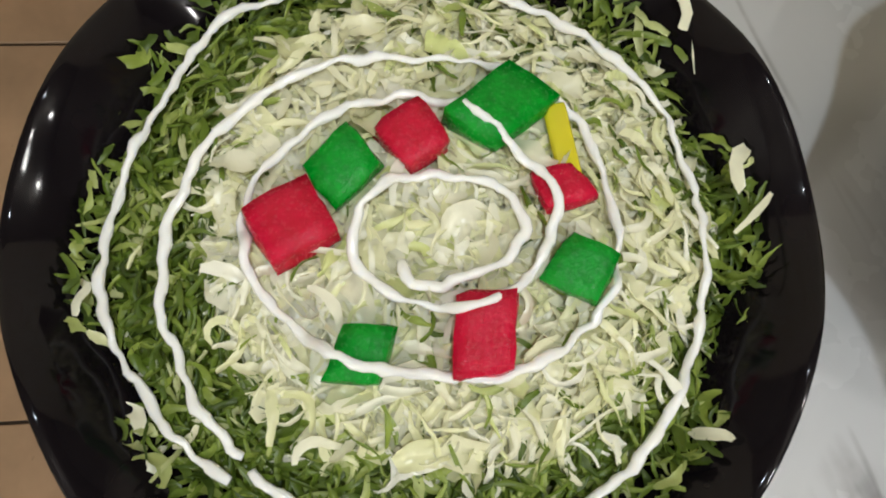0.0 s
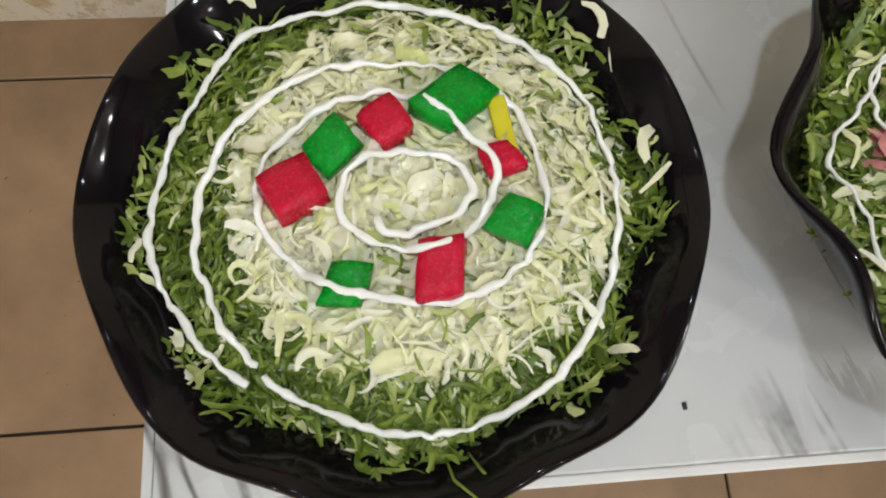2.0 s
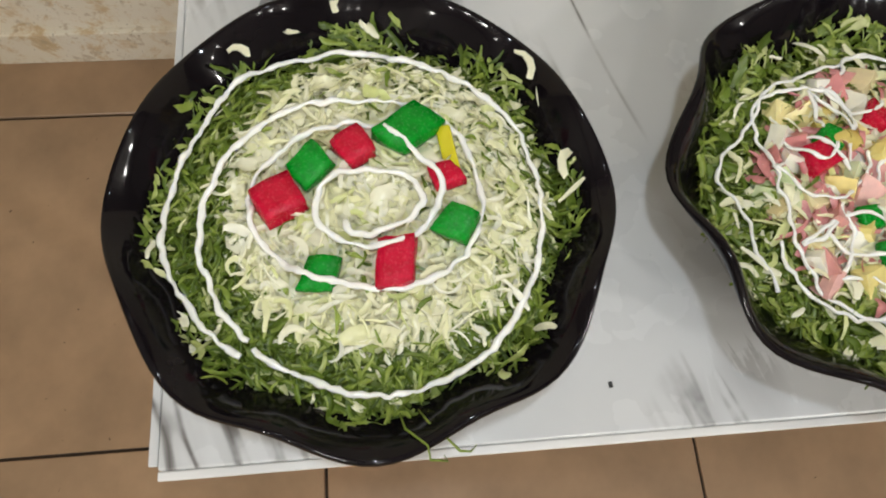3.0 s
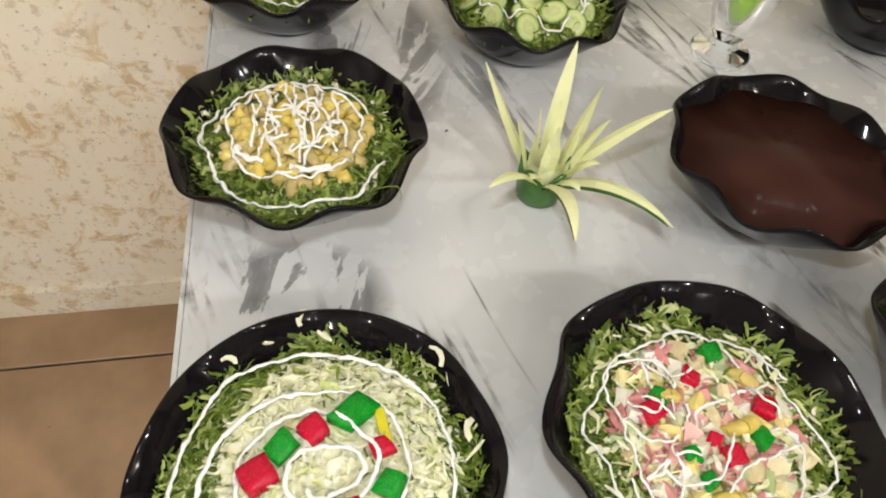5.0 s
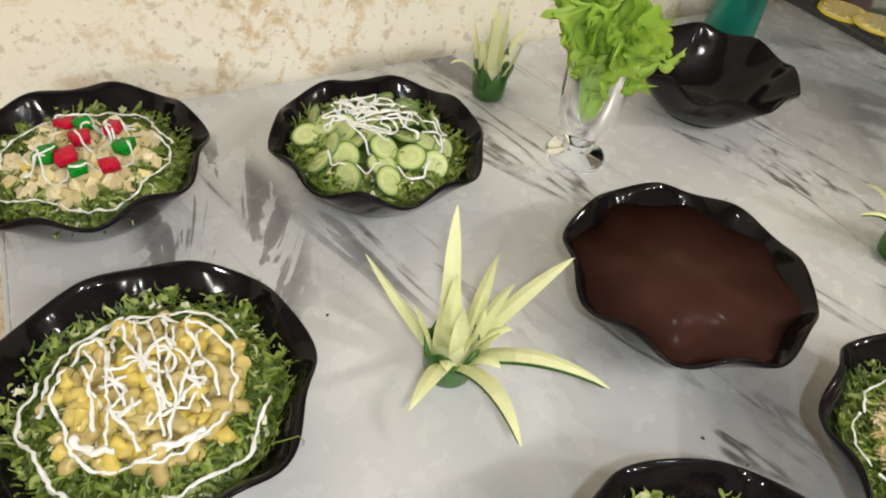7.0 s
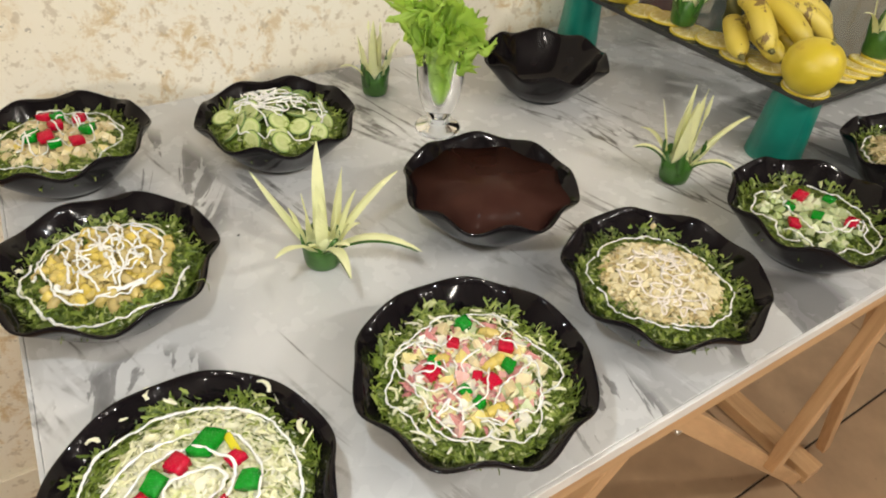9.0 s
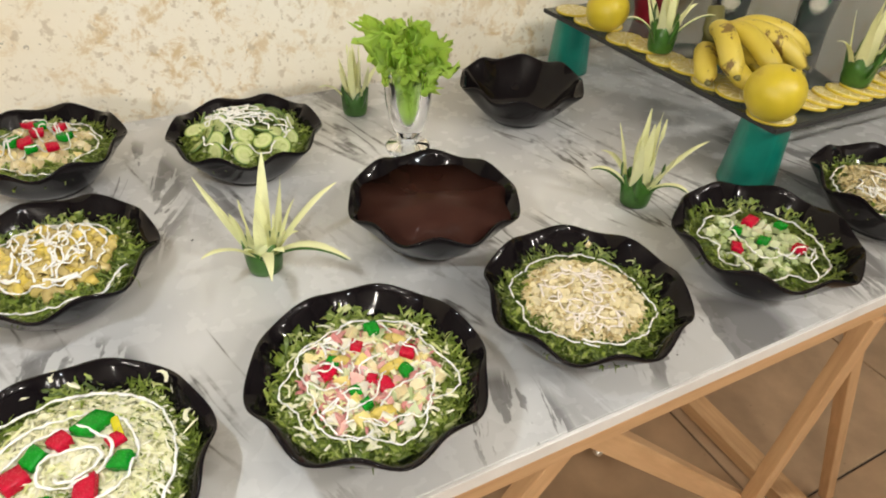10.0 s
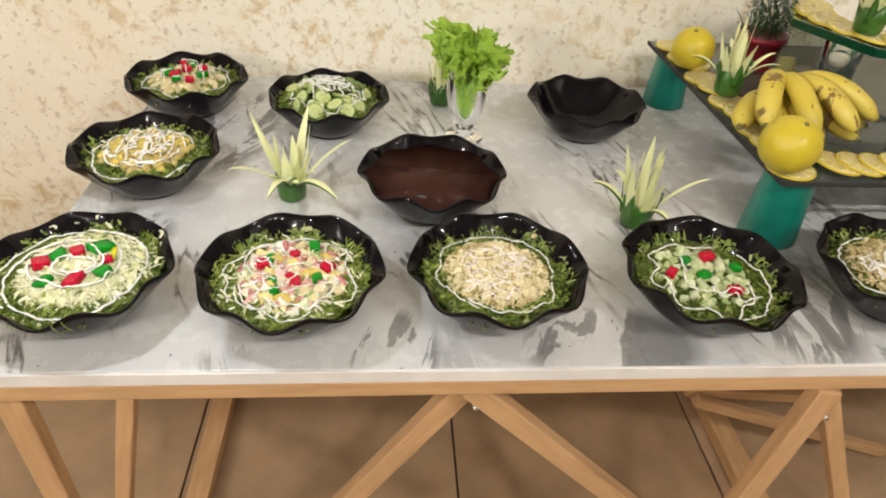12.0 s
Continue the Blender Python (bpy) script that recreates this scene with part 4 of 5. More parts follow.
# second beige salad at the tray's foot
GX, GY = 1.031, 0.100
bowl(GX, GY, 2.2, "black scalloped melamine bowl beside the glass tray")
sal = Salad(GX, GY, "grain_salad", "orange-beige shredded salad on green shreds with white dressing", 0.0520, 0.0430, 0.079, 2.2, 51)
sal.bed(DARKGREENS, "packed chopped greens")
sal.curls("lettuce_scrap", GREENS, 420, 0.048, 0.084, (0.005, 0.013), (0.0010, 0.0028), "crumpled green leaf scraps", 0.0015, 7, 4)
sal.curls("shredded_lettuce", DARKGREENS, 1200, 0.05, 0.085, (0.004, 0.012), (0.0004, 0.0014), "dark green shreds", 0.0012, 6, 4)
sal.shreds("shredded_filling", GRAIN, 1700, 0.0, 0.06, (0.006, 0.016), (0.0008, 0.0022), "beige shreds", 0.002, 0.8, 0.8)
rr = sal.rnd
sal.drizzle([wavy_ring(rr, 0.066, 0.006, 90, 300)] + scribble(rr, 0, 0, 0.05, 0.05, 14, 24), 0.0011, "white dressing lines")

# pasta salad
YX, YY = 0.0870, 0.3595
bowl(YX, YY, 1.1, "black scalloped melamine bowl with pasta salad")
sal = Salad(YX, YY, "pasta_salad", "yellow shell pasta on green shreds under mayonnaise scribbles", 0.0570, 0.0430, 0.080, 2.2, 61)
sal.bed(DARKGREENS, "packed chopped greens")
sal.curls("lettuce_scrap", GREENS, 420, 0.048, 0.084, (0.005, 0.013), (0.0010, 0.0028), "crumpled green leaf scraps", 0.0015, 7, 4)
sal.flakes("cabbage_trim", CABBAGE, 45, 0.045, 0.080, (0.003, 0.007), (0.0015, 0.004), (0.001, 0.002), "pale cabbage scraps", 0.002, 0.4)
sal.curls("shredded_lettuce", GREENS, 1360, 0.048, 0.087, (0.004, 0.012), (0.0004, 0.0014), "green leaf shreds", 0.0012, 6, 4)
sal.curls("shredded_herb", DARKGREENS, 1200, 0.046, 0.087, (0.004, 0.012), (0.0004, 0.0014), "", 0.0012, 6, 4)
sal.bed(PASTA, "packed pasta below", 0.052, -0.001, "pasta_bed")
scatter(sal, "pasta_shell", [shell_mesh(sal.rnd) for _ in range(3)], 105, 0.053, 0.0004, high=0.0088, tumble=115)
rr = sal.rnd
sal.drizzle(strokes(rr, 0.046, 0.052, 11) + scribble(rr, 0.004, 0.0, 0.030, 0.032, 8, 26, 0.8) + [wavy_ring(rr, 0.052, 0.008, 100, 300), wavy_ring(rr, 0.051, 0.008, 250, 455), wavy_ring(rr, 0.061, 0.008, 10, 110)], 0.00106, "white mayonnaise scribbles")
sal.drizzle([wavy_ring(rr, 0.072, 0.006, 150, 335), wavy_ring(rr, 0.064, 0.008, 95, 175)], 0.0012, "outer white mayonnaise line")
sal.drizzle([wavy_ring(rr, 0.046, 0.006, 262, 300), wavy_ring(rr, 0.047, 0.006, 205, 240)], 0.0022, "thick puddle of mayonnaise")

for k, (angle, drop) in enumerate(((-52, 0.018),)):
    strand(sal, angle, drop, 60 + k)

# diced chicken salad with jelly
CX, CY = 0.0785, 0.611
bowl(CX, CY, 0.3, "black scalloped melamine bowl near the stained wall")
sal = Salad(CX, CY, "chicken_salad", "cream diced salad on green shreds with jelly on top", 0.0600, 0.0450, 0.080, 2.2, 71)
sal.bed(DARKGREENS, "packed chopped greens")
sal.curls("lettuce_scrap", GREENS, 420, 0.048, 0.084, (0.005, 0.013), (0.0010, 0.0028), "crumpled green leaf scraps", 0.0015, 7, 4)
sal.flakes("cabbage_trim", CABBAGE, 45, 0.045, 0.080, (0.003, 0.007), (0.0015, 0.004), (0.001, 0.002), "pale cabbage scraps", 0.002, 0.4)
sal.curls("shredded_lettuce", GREENS, 1200, 0.048, 0.087, (0.004, 0.012), (0.0004, 0.0014), "green leaf shreds", 0.0012, 6, 4)
sal.curls("shredded_herb", DARKGREENS, 1200, 0.046, 0.087, (0.004, 0.012), (0.0004, 0.0014), "", 0.0012, 6, 4)
kinds = [piece_mesh("diced_piece", sal.rnd, 0.0106, DICED, 0.7, 0.12) for _ in range(5)]
sal.bed(DICED, "packed filling below", 0.052, -0.001, "filling_bed")
scatter(sal, "diced_piece", kinds, 120, 0.058, 0.0)
sal.curls("leaf_strip", GREENS, 150, 0.0, 0.06, (0.004, 0.010), (0.0004, 0.0013), "green scraps between the dice", 0.0035, 6, 4)
sal.curls("cabbage_strip", CABBAGE, 45, 0.0, 0.058, (0.005, 0.011), (0.0005, 0.0016), "pale strips between the dice", 0.0035, 6, 4)
for wx, wy, s, c, t in ((0.072, 0.640, 0.011, "r", 30), (0.084, 0.634, 0.011, "g", 10), (0.080, 0.615, 0.013, "r", 20), (0.106, 0.621, 0.0125, "r", 70), (0.053, 0.600, 0.0135, "g", 60), (0.067, 0.592, 0.0135, "r", 0), (0.110, 0.592, 0.0135, "g", 55), (0.074, 0.573, 0.011, "g", 5), (0.096, 0.570, 0.0115, "r", 12)):
    sal.cube(wx, wy, s, c, t, 0.6, 1.15, 0.833)
rr = sal.rnd
sal.drizzle([wavy_ring(rr, 0.068, 0.012, 0, 190), wavy_ring(rr, 0.066, 0.014, 170, 370), wavy_ring(rr, 0.038, 0.014, 140, 330), wavy_ring(rr, 0.022, 0.008, -60, 200, 1, 1, 0, 0.012)] + scribble(rr, 0, 0, 0.05, 0.05, 6, 24), 0.00092, "white mayonnaise lines")

# cucumber salad
DX, DY = 0.3215, 0.549
bowl(DX, DY, 1.4, "black scalloped melamine bowl with cucumber salad")
sal = Salad(DX, DY, "cucumber_salad", "overlapping cucumber slices on green shreds with white dressing", 0.0660, 0.0460, 0.080, 2.0, 81, (-0.004, 0.008))
sal.bed(DARKGREENS, "packed chopped greens")
sal.curls("lettuce_scrap", GREENS, 420, 0.048, 0.084, (0.005, 0.013), (0.0010, 0.0028), "crumpled green leaf scraps", 0.0015, 7, 4)
sal.flakes("cabbage_trim", CABBAGE, 45, 0.045, 0.080, (0.003, 0.007), (0.0015, 0.004), (0.001, 0.002), "pale cabbage scraps", 0.002, 0.4)
sal.curls("shredded_lettuce", GREENS, 1600, 0.050, 0.088, (0.004, 0.012), (0.0004, 0.0014), "green leaf shreds", 0.0012, 6, 4)
v, f = lathe([(0.0, 0.0013), (0.0105, 0.0013), (0.0137, 0.0012), (0.0143, 0.0), (0.0137, -0.0012), (0.0105, -0.0013), (0.0, -0.0013)], 22)
slice_data = mesh("cucumber_slice", v, f, CUCUMBER)
rr = sal.rnd
for n_, r_, lean in ((11, 0.064, 50), (10, 0.047, 40), (7, 0.029, 30), (3, 0.011, 16)):
    for i in range(n_):
        a = 2 * math.pi * (i + rr.uniform(-0.25, 0.25)) / n_
        x, y = r_ * math.cos(a) + sal.off[0] * 0.5, r_ * math.sin(a) + sal.off[1] * 0.5
        m = pose(x, y, sal.height(x, y) + 0.0035 + rr.uniform(0, 0.002)) @ pose(0, 0, 0, 0, 0, math.degrees(a)) @ pose(0, 0, 0, rr.uniform(-30, 30), lean * rr.uniform(0.1, 1.5), 0)
        sal.mark(x, y, sal.height(x, y) + 0.0125, 5)
        child("cucumber_slice", slice_data, sal.ob, "", m)
sal.curls("leaf_strip", GREENS, 130, 0.0, 0.070, (0.005, 0.013), (0.0004, 0.0013), "green shreds between the slices", 0.006, 6, 4)
fan = []
for k in range(9):
    a = radians(-75 + 21 * k + rr.uniform(-5, 5))
    reach, sway = rr.uniform(0.035, 0.062), rr.gauss(0, 0.006)
    fan.append([(-0.028 + s_ * reach * math.cos(a) - sway * math.sin(a) * s_ * s_, 0.008 + s_ * reach * math.sin(a) + sway * math.cos(a) * s_ * s_) for s_ in [i / 22 for i in range(23)]])
sal.drizzle(fan + scribble(rr, -0.004, 0.014, 0.046, 0.040, 9, 40, 0.7) + scribble(rr, 0.03, -0.008, 0.032, 0.034, 5, 30, 0.9) + [wavy_ring(rr, 0.058, 0.010, 195, 250), wavy_ring(rr, 0.060, 0.010, 262, 300), wavy_ring(rr, 0.060, 0.008, 310, 345)], 0.00105, "white dressing lines")

# brown sauce
SX, SY = 0.481, 0.303
bowl(SX, SY, 0.14, "black scalloped melamine bowl of brown sauce")
v, f = [(0, 0, 0.0545)], []
for k in range(96):
    a = 2 * math.pi * k / 96
    wave = math.cos(LOBES * a + 0.14) + 0.22 * math.cos(2 * a + 0.238)
    kk = (0.0345 / 0.045) ** 1.6
    r = 0.0872 + kk * 0.0068 * wave
    v.append((r * math.cos(a), r * math.sin(a), 0.0545))
    v.append((0.041 * math.cos(a), 0.041 * math.sin(a), 0.0095))
for k in range(96):
    k2 = (k + 1) % 96
    f.append((0, 1 + 2 * k, 1 + 2 * k2))
    f.append((1 + 2 * k, 2 + 2 * k, 2 + 2 * k2, 1 + 2 * k2))
sauce = new("brown_sauce", mesh("brown_sauce", v, f, SAUCE))
sauce.location = (SX, SY, TABLE)
tagged(sauce, "smooth glossy dark brown sauce filling its bowl", "sauce")

# empty bowl
bowl(0.757, 0.550, 1.4, "empty black scalloped melamine bowl near the wall")


# ---- carved cucumber flowers ----
def petal(v, f, base_a, r0, z0, tip, width, rise, rnd):
    """A tapering curved leaf from the base's rim to its tip, with a folded section and thickness."""
    b = Vector((r0 * math.cos(base_a), r0 * math.sin(base_a), z0))
    t = Vector(tip)
    out = Vector((math.cos(base_a), math.sin(base_a), 0))
    c = (b + t) / 2 + Vector((0, 0, rise)) + out * 0.002 + Vector((rnd.uniform(-1, 1), rnd.uniform(-1, 1), 0)) * 0.004
    seg = 9
    start = len(v)
    for i in range(seg + 1):
        s = i / seg
        p = b * (1 - s) ** 2 + c * 2 * s * (1 - s) + t * s * s
        d = ((c - b) * (1 - s) + (t - c) * s).normalized()
        side = d.cross(Vector((0, 0, 1)))
        side = side.normalized() if side.length > 0.05 else Vector((-math.sin(base_a), math.cos(base_a), 0))
        if side.dot(Vector((-math.sin(base_a), math.cos(base_a), 0))) < 0:
            side = -side
        n = side.cross(d).normalized()
        w = width * 0.95 * (1 - s) ** 0.95 * (0.72 + 1.05 * s) + 0.0005
        v.append(tuple(p + side * w + n * w * 0.03))
        v.append(tuple(p + n * 0.0007 * (1 - s)))
        v.append(tuple(p - side * w + n * w * 0.03))
        v.append(tuple(p - n * (0.0022 * (1 - s) + 0.0003)))
    for i in range(seg):
        k = start + 4 * i
        for j in range(4):
            j2 = (j + 1) % 4
            f.append((k + j, k + j2, k + 4 + j2, k + 4 + j))
    f.append((start, start + 3, start + 2, start + 1))


def flower(x, y, z, tips, label, seed, tall=1.0, turn=0.0, sepals=0):
    rnd = random.Random(seed)
    ob = thing("cucumber_flower", (x, y, z), label, "garnish", "carved cucumber flowers", turn=turn)
    H = 0.036 * tall
    # green cup with scalloped rim
    seg = 40
    v, f = [], []
    rows = [(0.0, 0.0005), (0.0160, 0.0), (0.0185, 0.002), (0.0200, 0.010), (0.0208, 0.022), (0.0214, None), (0.0196, None), (0.0150, 0.020), (0.0, 0.018)]
    for k in range(seg):
        a = 2 * math.pi * k / seg
        lip = H * (0.80 + 0.36 * abs(math.cos(2.5 * a + seed)))
        for r, h in rows:
            v.append((r * math.cos(a), r * math.sin(a), lip if h is None else min(h, lip - 0.002)))
    n = len(rows)
    for k in range(seg):
        k2 = (k + 1) % seg
        for j in range(n - 1):
            f.append((k * n + j, k2 * n + j, k2 * n + j + 1, k * n + j + 1))
    child("base", mesh("base", v, f, PEEL), ob, "dark green cucumber-peel base")
    v, f = lathe([(0.0, H * 1.25), (0.0060, H * 1.15), (0.0120, H * 0.95), (0.0165, H * 0.70), (0.0150, H * 0.45), (0.0, H * 0.42)], 24)
    child("core", mesh("core", v, f, PETAL), ob, "pale cucumber flesh in the cup")
    for k in range(sepals):
        a = 2 * math.pi * (k + rnd.uniform(-0.15, 0.15)) / sepals + seed
        v, f = [], []
        petal(v, f, a, 0.0202, H * 0.45, (0.027 * math.cos(a), 0.027 * math.sin(a), H * rnd.uniform(1.45, 1.75)), 0.0072, 0.004, rnd)
        child("sepal", mesh("sepal", v, f, PEEL), ob, "pointed dark green skin tip")
    for tip, width, rise in tips:
        v, f = [], []
        a = math.atan2(tip[1], tip[0])
        r0 = 0.0165 if math.hypot(tip[0], tip[1]) > 0.03 else 0.009
        petal(v, f, a, r0, H * 0.72, tip, width, rise, rnd)
        child("petal", mesh("petal", v, f, PETAL, False), ob, "pale yellow-green petal with a green edge")
        if math.hypot(tip[0], tip[1]) > 0.064 and tip[2] < 0.07:
            v, f = [], []
            petal(v, f, a, r0 + 0.0014, H * 0.67, (tip[0] * 0.97, tip[1] * 0.97, tip[2] - 0.0022), width * 0.93, rise - 0.0016, rnd)
            child("petal_skin", mesh("petal_skin", v, f, PEEL), ob, "thin green skin under the petal")
    return ob


P1 = (0.285, 0.330)


def tip_at(c, x, y, z):
    return (x - c[0], y - c[1], z - TABLE)


flower(*P1, TABLE, [
    (tip_at(P1, 0.309, 0.386, 0.874), 0.0095, 0.010), (tip_at(P1, 0.232, 0.370, 0.869), 0.0090, 0.002), (tip_at(P1, 0.372, 0.323, 0.856), 0.0095, 0.022),
    (tip_at(P1, 0.357, 0.243, 0.812), 0.0090, 0.034), (tip_at(P1, 0.273, 0.228, 0.824), 0.0085, 0.034), (tip_at(P1, 0.218, 0.270, 0.838), 0.0085, 0.026),
    (tip_at(P1, 0.316, 0.338, 0.868), 0.0085, 0.008), (tip_at(P1, 0.325, 0.325, 0.846), 0.0085, 0.014), (tip_at(P1, 0.268, 0.330, 0.856), 0.0095, 0.002),
    (tip_at(P1, 0.281, 0.318, 0.848), 0.0095, 0.002), (tip_at(P1, 0.300, 0.320, 0.836), 0.0090, 0.004), (tip_at(P1, 0.306, 0.306, 0.822), 0.0085, 0.010),
    (tip_at(P1, 0.290, 0.345, 0.850), 0.0095, 0.002), (tip_at(P1, 0.262, 0.300, 0.812), 0.0090, 0.012), (tip_at(P1, 0.300, 0.290, 0.806), 0.0090, 0.014),
    (tip_at(P1, 0.322, 0.312, 0.812), 0.0085, 0.012), (tip_at(P1, 0.258, 0.345, 0.832), 0.0085, 0.006)],
    "carved cucumber flower with long splayed pale petals on green base", 3, 1.02)


def upright_flower(x, y, z, seed, label, scale=1.0, droop=3):
    rnd = random.Random(seed)
    tips = []
    for i in range(9):
        a = 2 * math.pi * i / 9 + rnd.uniform(-0.2, 0.2)
        r = rnd.uniform(0.028, 0.044) if i % 2 else rnd.uniform(0.005, 0.013)
        h = rnd.uniform(0.084, 0.100) if i % 2 else rnd.uniform(0.100, 0.124)
        tips.append(((r * math.cos(a) * scale, r * math.sin(a) * scale, h * scale), 0.0080 * scale, 0.001))
    for i in range(droop):
        a = rnd.uniform(-0.5, 0.5) + (0.0, 3.1, -1.2, 1.7)[i % 4]
        r = rnd.uniform(0.055, 0.07) * scale
        tips.append(((r * math.cos(a), r * math.sin(a), rnd.uniform(0.040, 0.085) * scale), 0.0065 * scale, 0.022 * scale))
    return flower(x, y, z, tips, label, seed, 1.05, 0.0, 4)


upright_flower(0.765, 0.268, TABLE, 12, "carved cucumber flower with upright pale petals beside salad bowls", 1.12, 4)
upright_flower(0.516, 0.663, TABLE, 13, "carved cucumber flower standing near the stained wall", 0.95, 2)

# ---- glass with lettuce ----
LX, LY = 0.547, 0.523
goblet = thing("dessert_glass", (LX, LY, TABLE), "clear footed dessert glass holding lettuce", "glass")
v, f = lathe([(0.0, 0.024), (0.012, 0.025), (0.0205, 0.034), (0.0272, 0.052), (0.0315, 0.080), (0.0328, 0.108), (0.0337, 0.128), (0.0345, 0.1285), (0.0351, 0.127),
              (0.0342, 0.107), (0.0329, 0.079), (0.0287, 0.051), (0.0225, 0.0325), (0.0165, 0.024), (0.0150, 0.0195), (0.0168, 0.0170), (0.0152, 0.0140), (0.0170, 0.0105),
              (0.0300, 0.0080), (0.0335, 0.0050), (0.0330, 0.0005), (0.0, 0.0015)], 56)
child("glass_body", mesh("glass_body", v, f, CLEAR), goblet, "clear glass cup on a ringed foot").visible_shadow = False

lettuce = thing("lettuce_bunch", (LX, LY, TABLE), "frilly bright green lettuce leaves standing in glass", "lettuce")
rr = random.Random(77)


def cup_room(z):
    """The free radius inside the glass at a height."""
    rows = ((0.025, 0.0100), (0.034, 0.0190), (0.052, 0.0258), (0.080, 0.0300), (0.128, 0.0320))
    for (z0, r0), (z1, r1) in zip(rows, rows[1:]):
        if z <= z1:
            return r0 + (r1 - r0) * max(0.0, (z - z0) / (z1 - z0))
    return 0.0315


def leaf(rnd, a, lean, length, width, twist):
    """A lettuce leaf: a rib that leans out, and a blade whose edge frills."""
    rows, cols = 46, 72
    v, f = [], []
    out = Vector((math.cos(a), math.sin(a), 0))
    side = Vector((-math.sin(a), math.cos(a), 0))
    ph = rnd.uniform(0, 40)
    for i in range(rows + 1):
        s = i / rows
        th = lean * s ** 1.8
        p = out * (0.004 + 0.022 * math.sin(math.pi * min(1.0, s * 1.6)) + length * 0.52 * s * math.sin(th)) + Vector((0, 0, 0.0262 + (length + 0.012) * s * (1 - 0.35 * (1 - math.cos(th)))))
        w = width * (0.60 + 0.40 * min(1.0, (s / 0.62) ** 1.5)) * (1 + 0.10 * noise.noise(Vector((s * 16, ph, 0))))
        if s < 0.42:
            w = min(w, 0.030)
        for j in range(cols + 1):
            u = 2 * j / cols - 1
            e = abs(u) ** 2.2
            top = max(0.0, (s - 0.55) / 0.45)
            amp = (0.0025 + 0.0080 * e + 0.0085 * top ** 1.5) * min(1.0, s * 1.8)
            fr = amp * (2.0 * noise.noise(Vector((u * 4.5, s * 5.5, ph))) + 1.3 * noise.noise(Vector((u * 11, s * 12, ph + 7))) + 0.5 * noise.noise(Vector((u * 24, s * 26, ph + 3))))
            curl = -0.012 * u * u * (0.6 + s)
            q = p + side * (u * w * (1 - 0.25 * top * u * u)) + out * (fr + curl * (1 if s < 0.45 else -0.5)) + Vector((0, 0, 1.2 * amp * noise.noise(Vector((u * 9 + 3, s * 9, ph + 11))) - 0.012 * top * u * u))
            if s < 0.56:
                rxy = math.hypot(q.x, q.y)
                lim = cup_room(q.z)
                if rxy > lim:
                    q.x *= lim / rxy
                    q.y *= lim / rxy
            v.append(tuple(q))
    for i in range(rows):
        for j in range(cols):
            k = i * (cols + 1) + j
            f.append((k, k + 1, k + cols + 2, k + cols + 1))
    return mesh("leaf", v, f, LETTUCE), out


for a, lean, length, width, tw in ((-0.35, 0.80, 0.120, 0.040, 0), (0.5, 0.60, 0.130, 0.036, 1), (2.6, 0.70, 0.162, 0.034, 0), (3.6, 0.55, 0.140, 0.030, 1), (1.5, 0.40, 0.140, 0.034, 0), (-1.3, 0.50, 0.125, 0.034, 0), (-2.2, 0.35, 0.130, 0.032, 1), (0.1, 0.3, 0.140, 0.032, 1), (2.9, 0.2, 0.15, 0.03, 0)):
    data, out = leaf(rr, a, lean, length, width, tw)
    lf = child("leaf", data, lettuce)
    data.materials.append(RIBS)
    v, f = tube([out * (0.003 + 0.006 * s) + Vector((0, 0, 0.030 + 0.080 * s)) for s in (0, 0.25, 0.5, 0.75, 1.0)], [0.0042, 0.0038, 0.0032, 0.0024, 0.0012], 8)
    child("rib", mesh("rib", v, f, RIBS), lf, "pale lettuce rib")

# ---- glass tray with fruit ----
TRAY_Z = 0.862
TRX, TRY0, TRY1 = 0.914, 0.207, 0.728
tray = thing("glass_tray", (0, 0, 0), "rectangular dark-edged glass tray raised on tumblers", "tray")
part("pane", box(0.98, TRY1 - TRY0, 0.006, 0.001, at=(TRX + 0.49, (TRY0 + TRY1) / 2, TRAY_Z + 0.003)), SMOKED, tray, "smoked glass sheet").visible_shadow = False
part("edge", box(0.0022, TRY1 - TRY0, 0.0068, 0.0005, at=(TRX - 0.0008, (TRY0 + TRY1) / 2, TRAY_Z + 0.003)), CRUMB, tray, "dark ground edge of the glass")
part("edge", box(0.98, 0.0022, 0.0068, 0.0005, at=(TRX + 0.49, TRY0 - 0.0013, TRAY_Z + 0.003)), CRUMB, tray, "dark ground edge of the glass")
for cx, cy in ((0.951, 0.247), (0.956, 0.690), (1.82, 0.245), (1.82, 0.70)):
    v, f = lathe([(0.0, 0.1005), (0.029, 0.1005), (0.0315, 0.0985), (0.0325, 0.090), (0.0385, 0.006), (0.0390, 0.0), (0.0365, 0.0), (0.0305, 0.092), (0.0, 0.096)], 48)
    cup = new("tumbler", mesh("tumbler", v, f, TEAL))
    cup.location = (cx, cy, TABLE + 0.0005)
    tagged(cup, "upturned teal plastic tumbler holding up the tray", "cup", "tumblers under the tray")
TOP = TRAY_Z + 0.0062


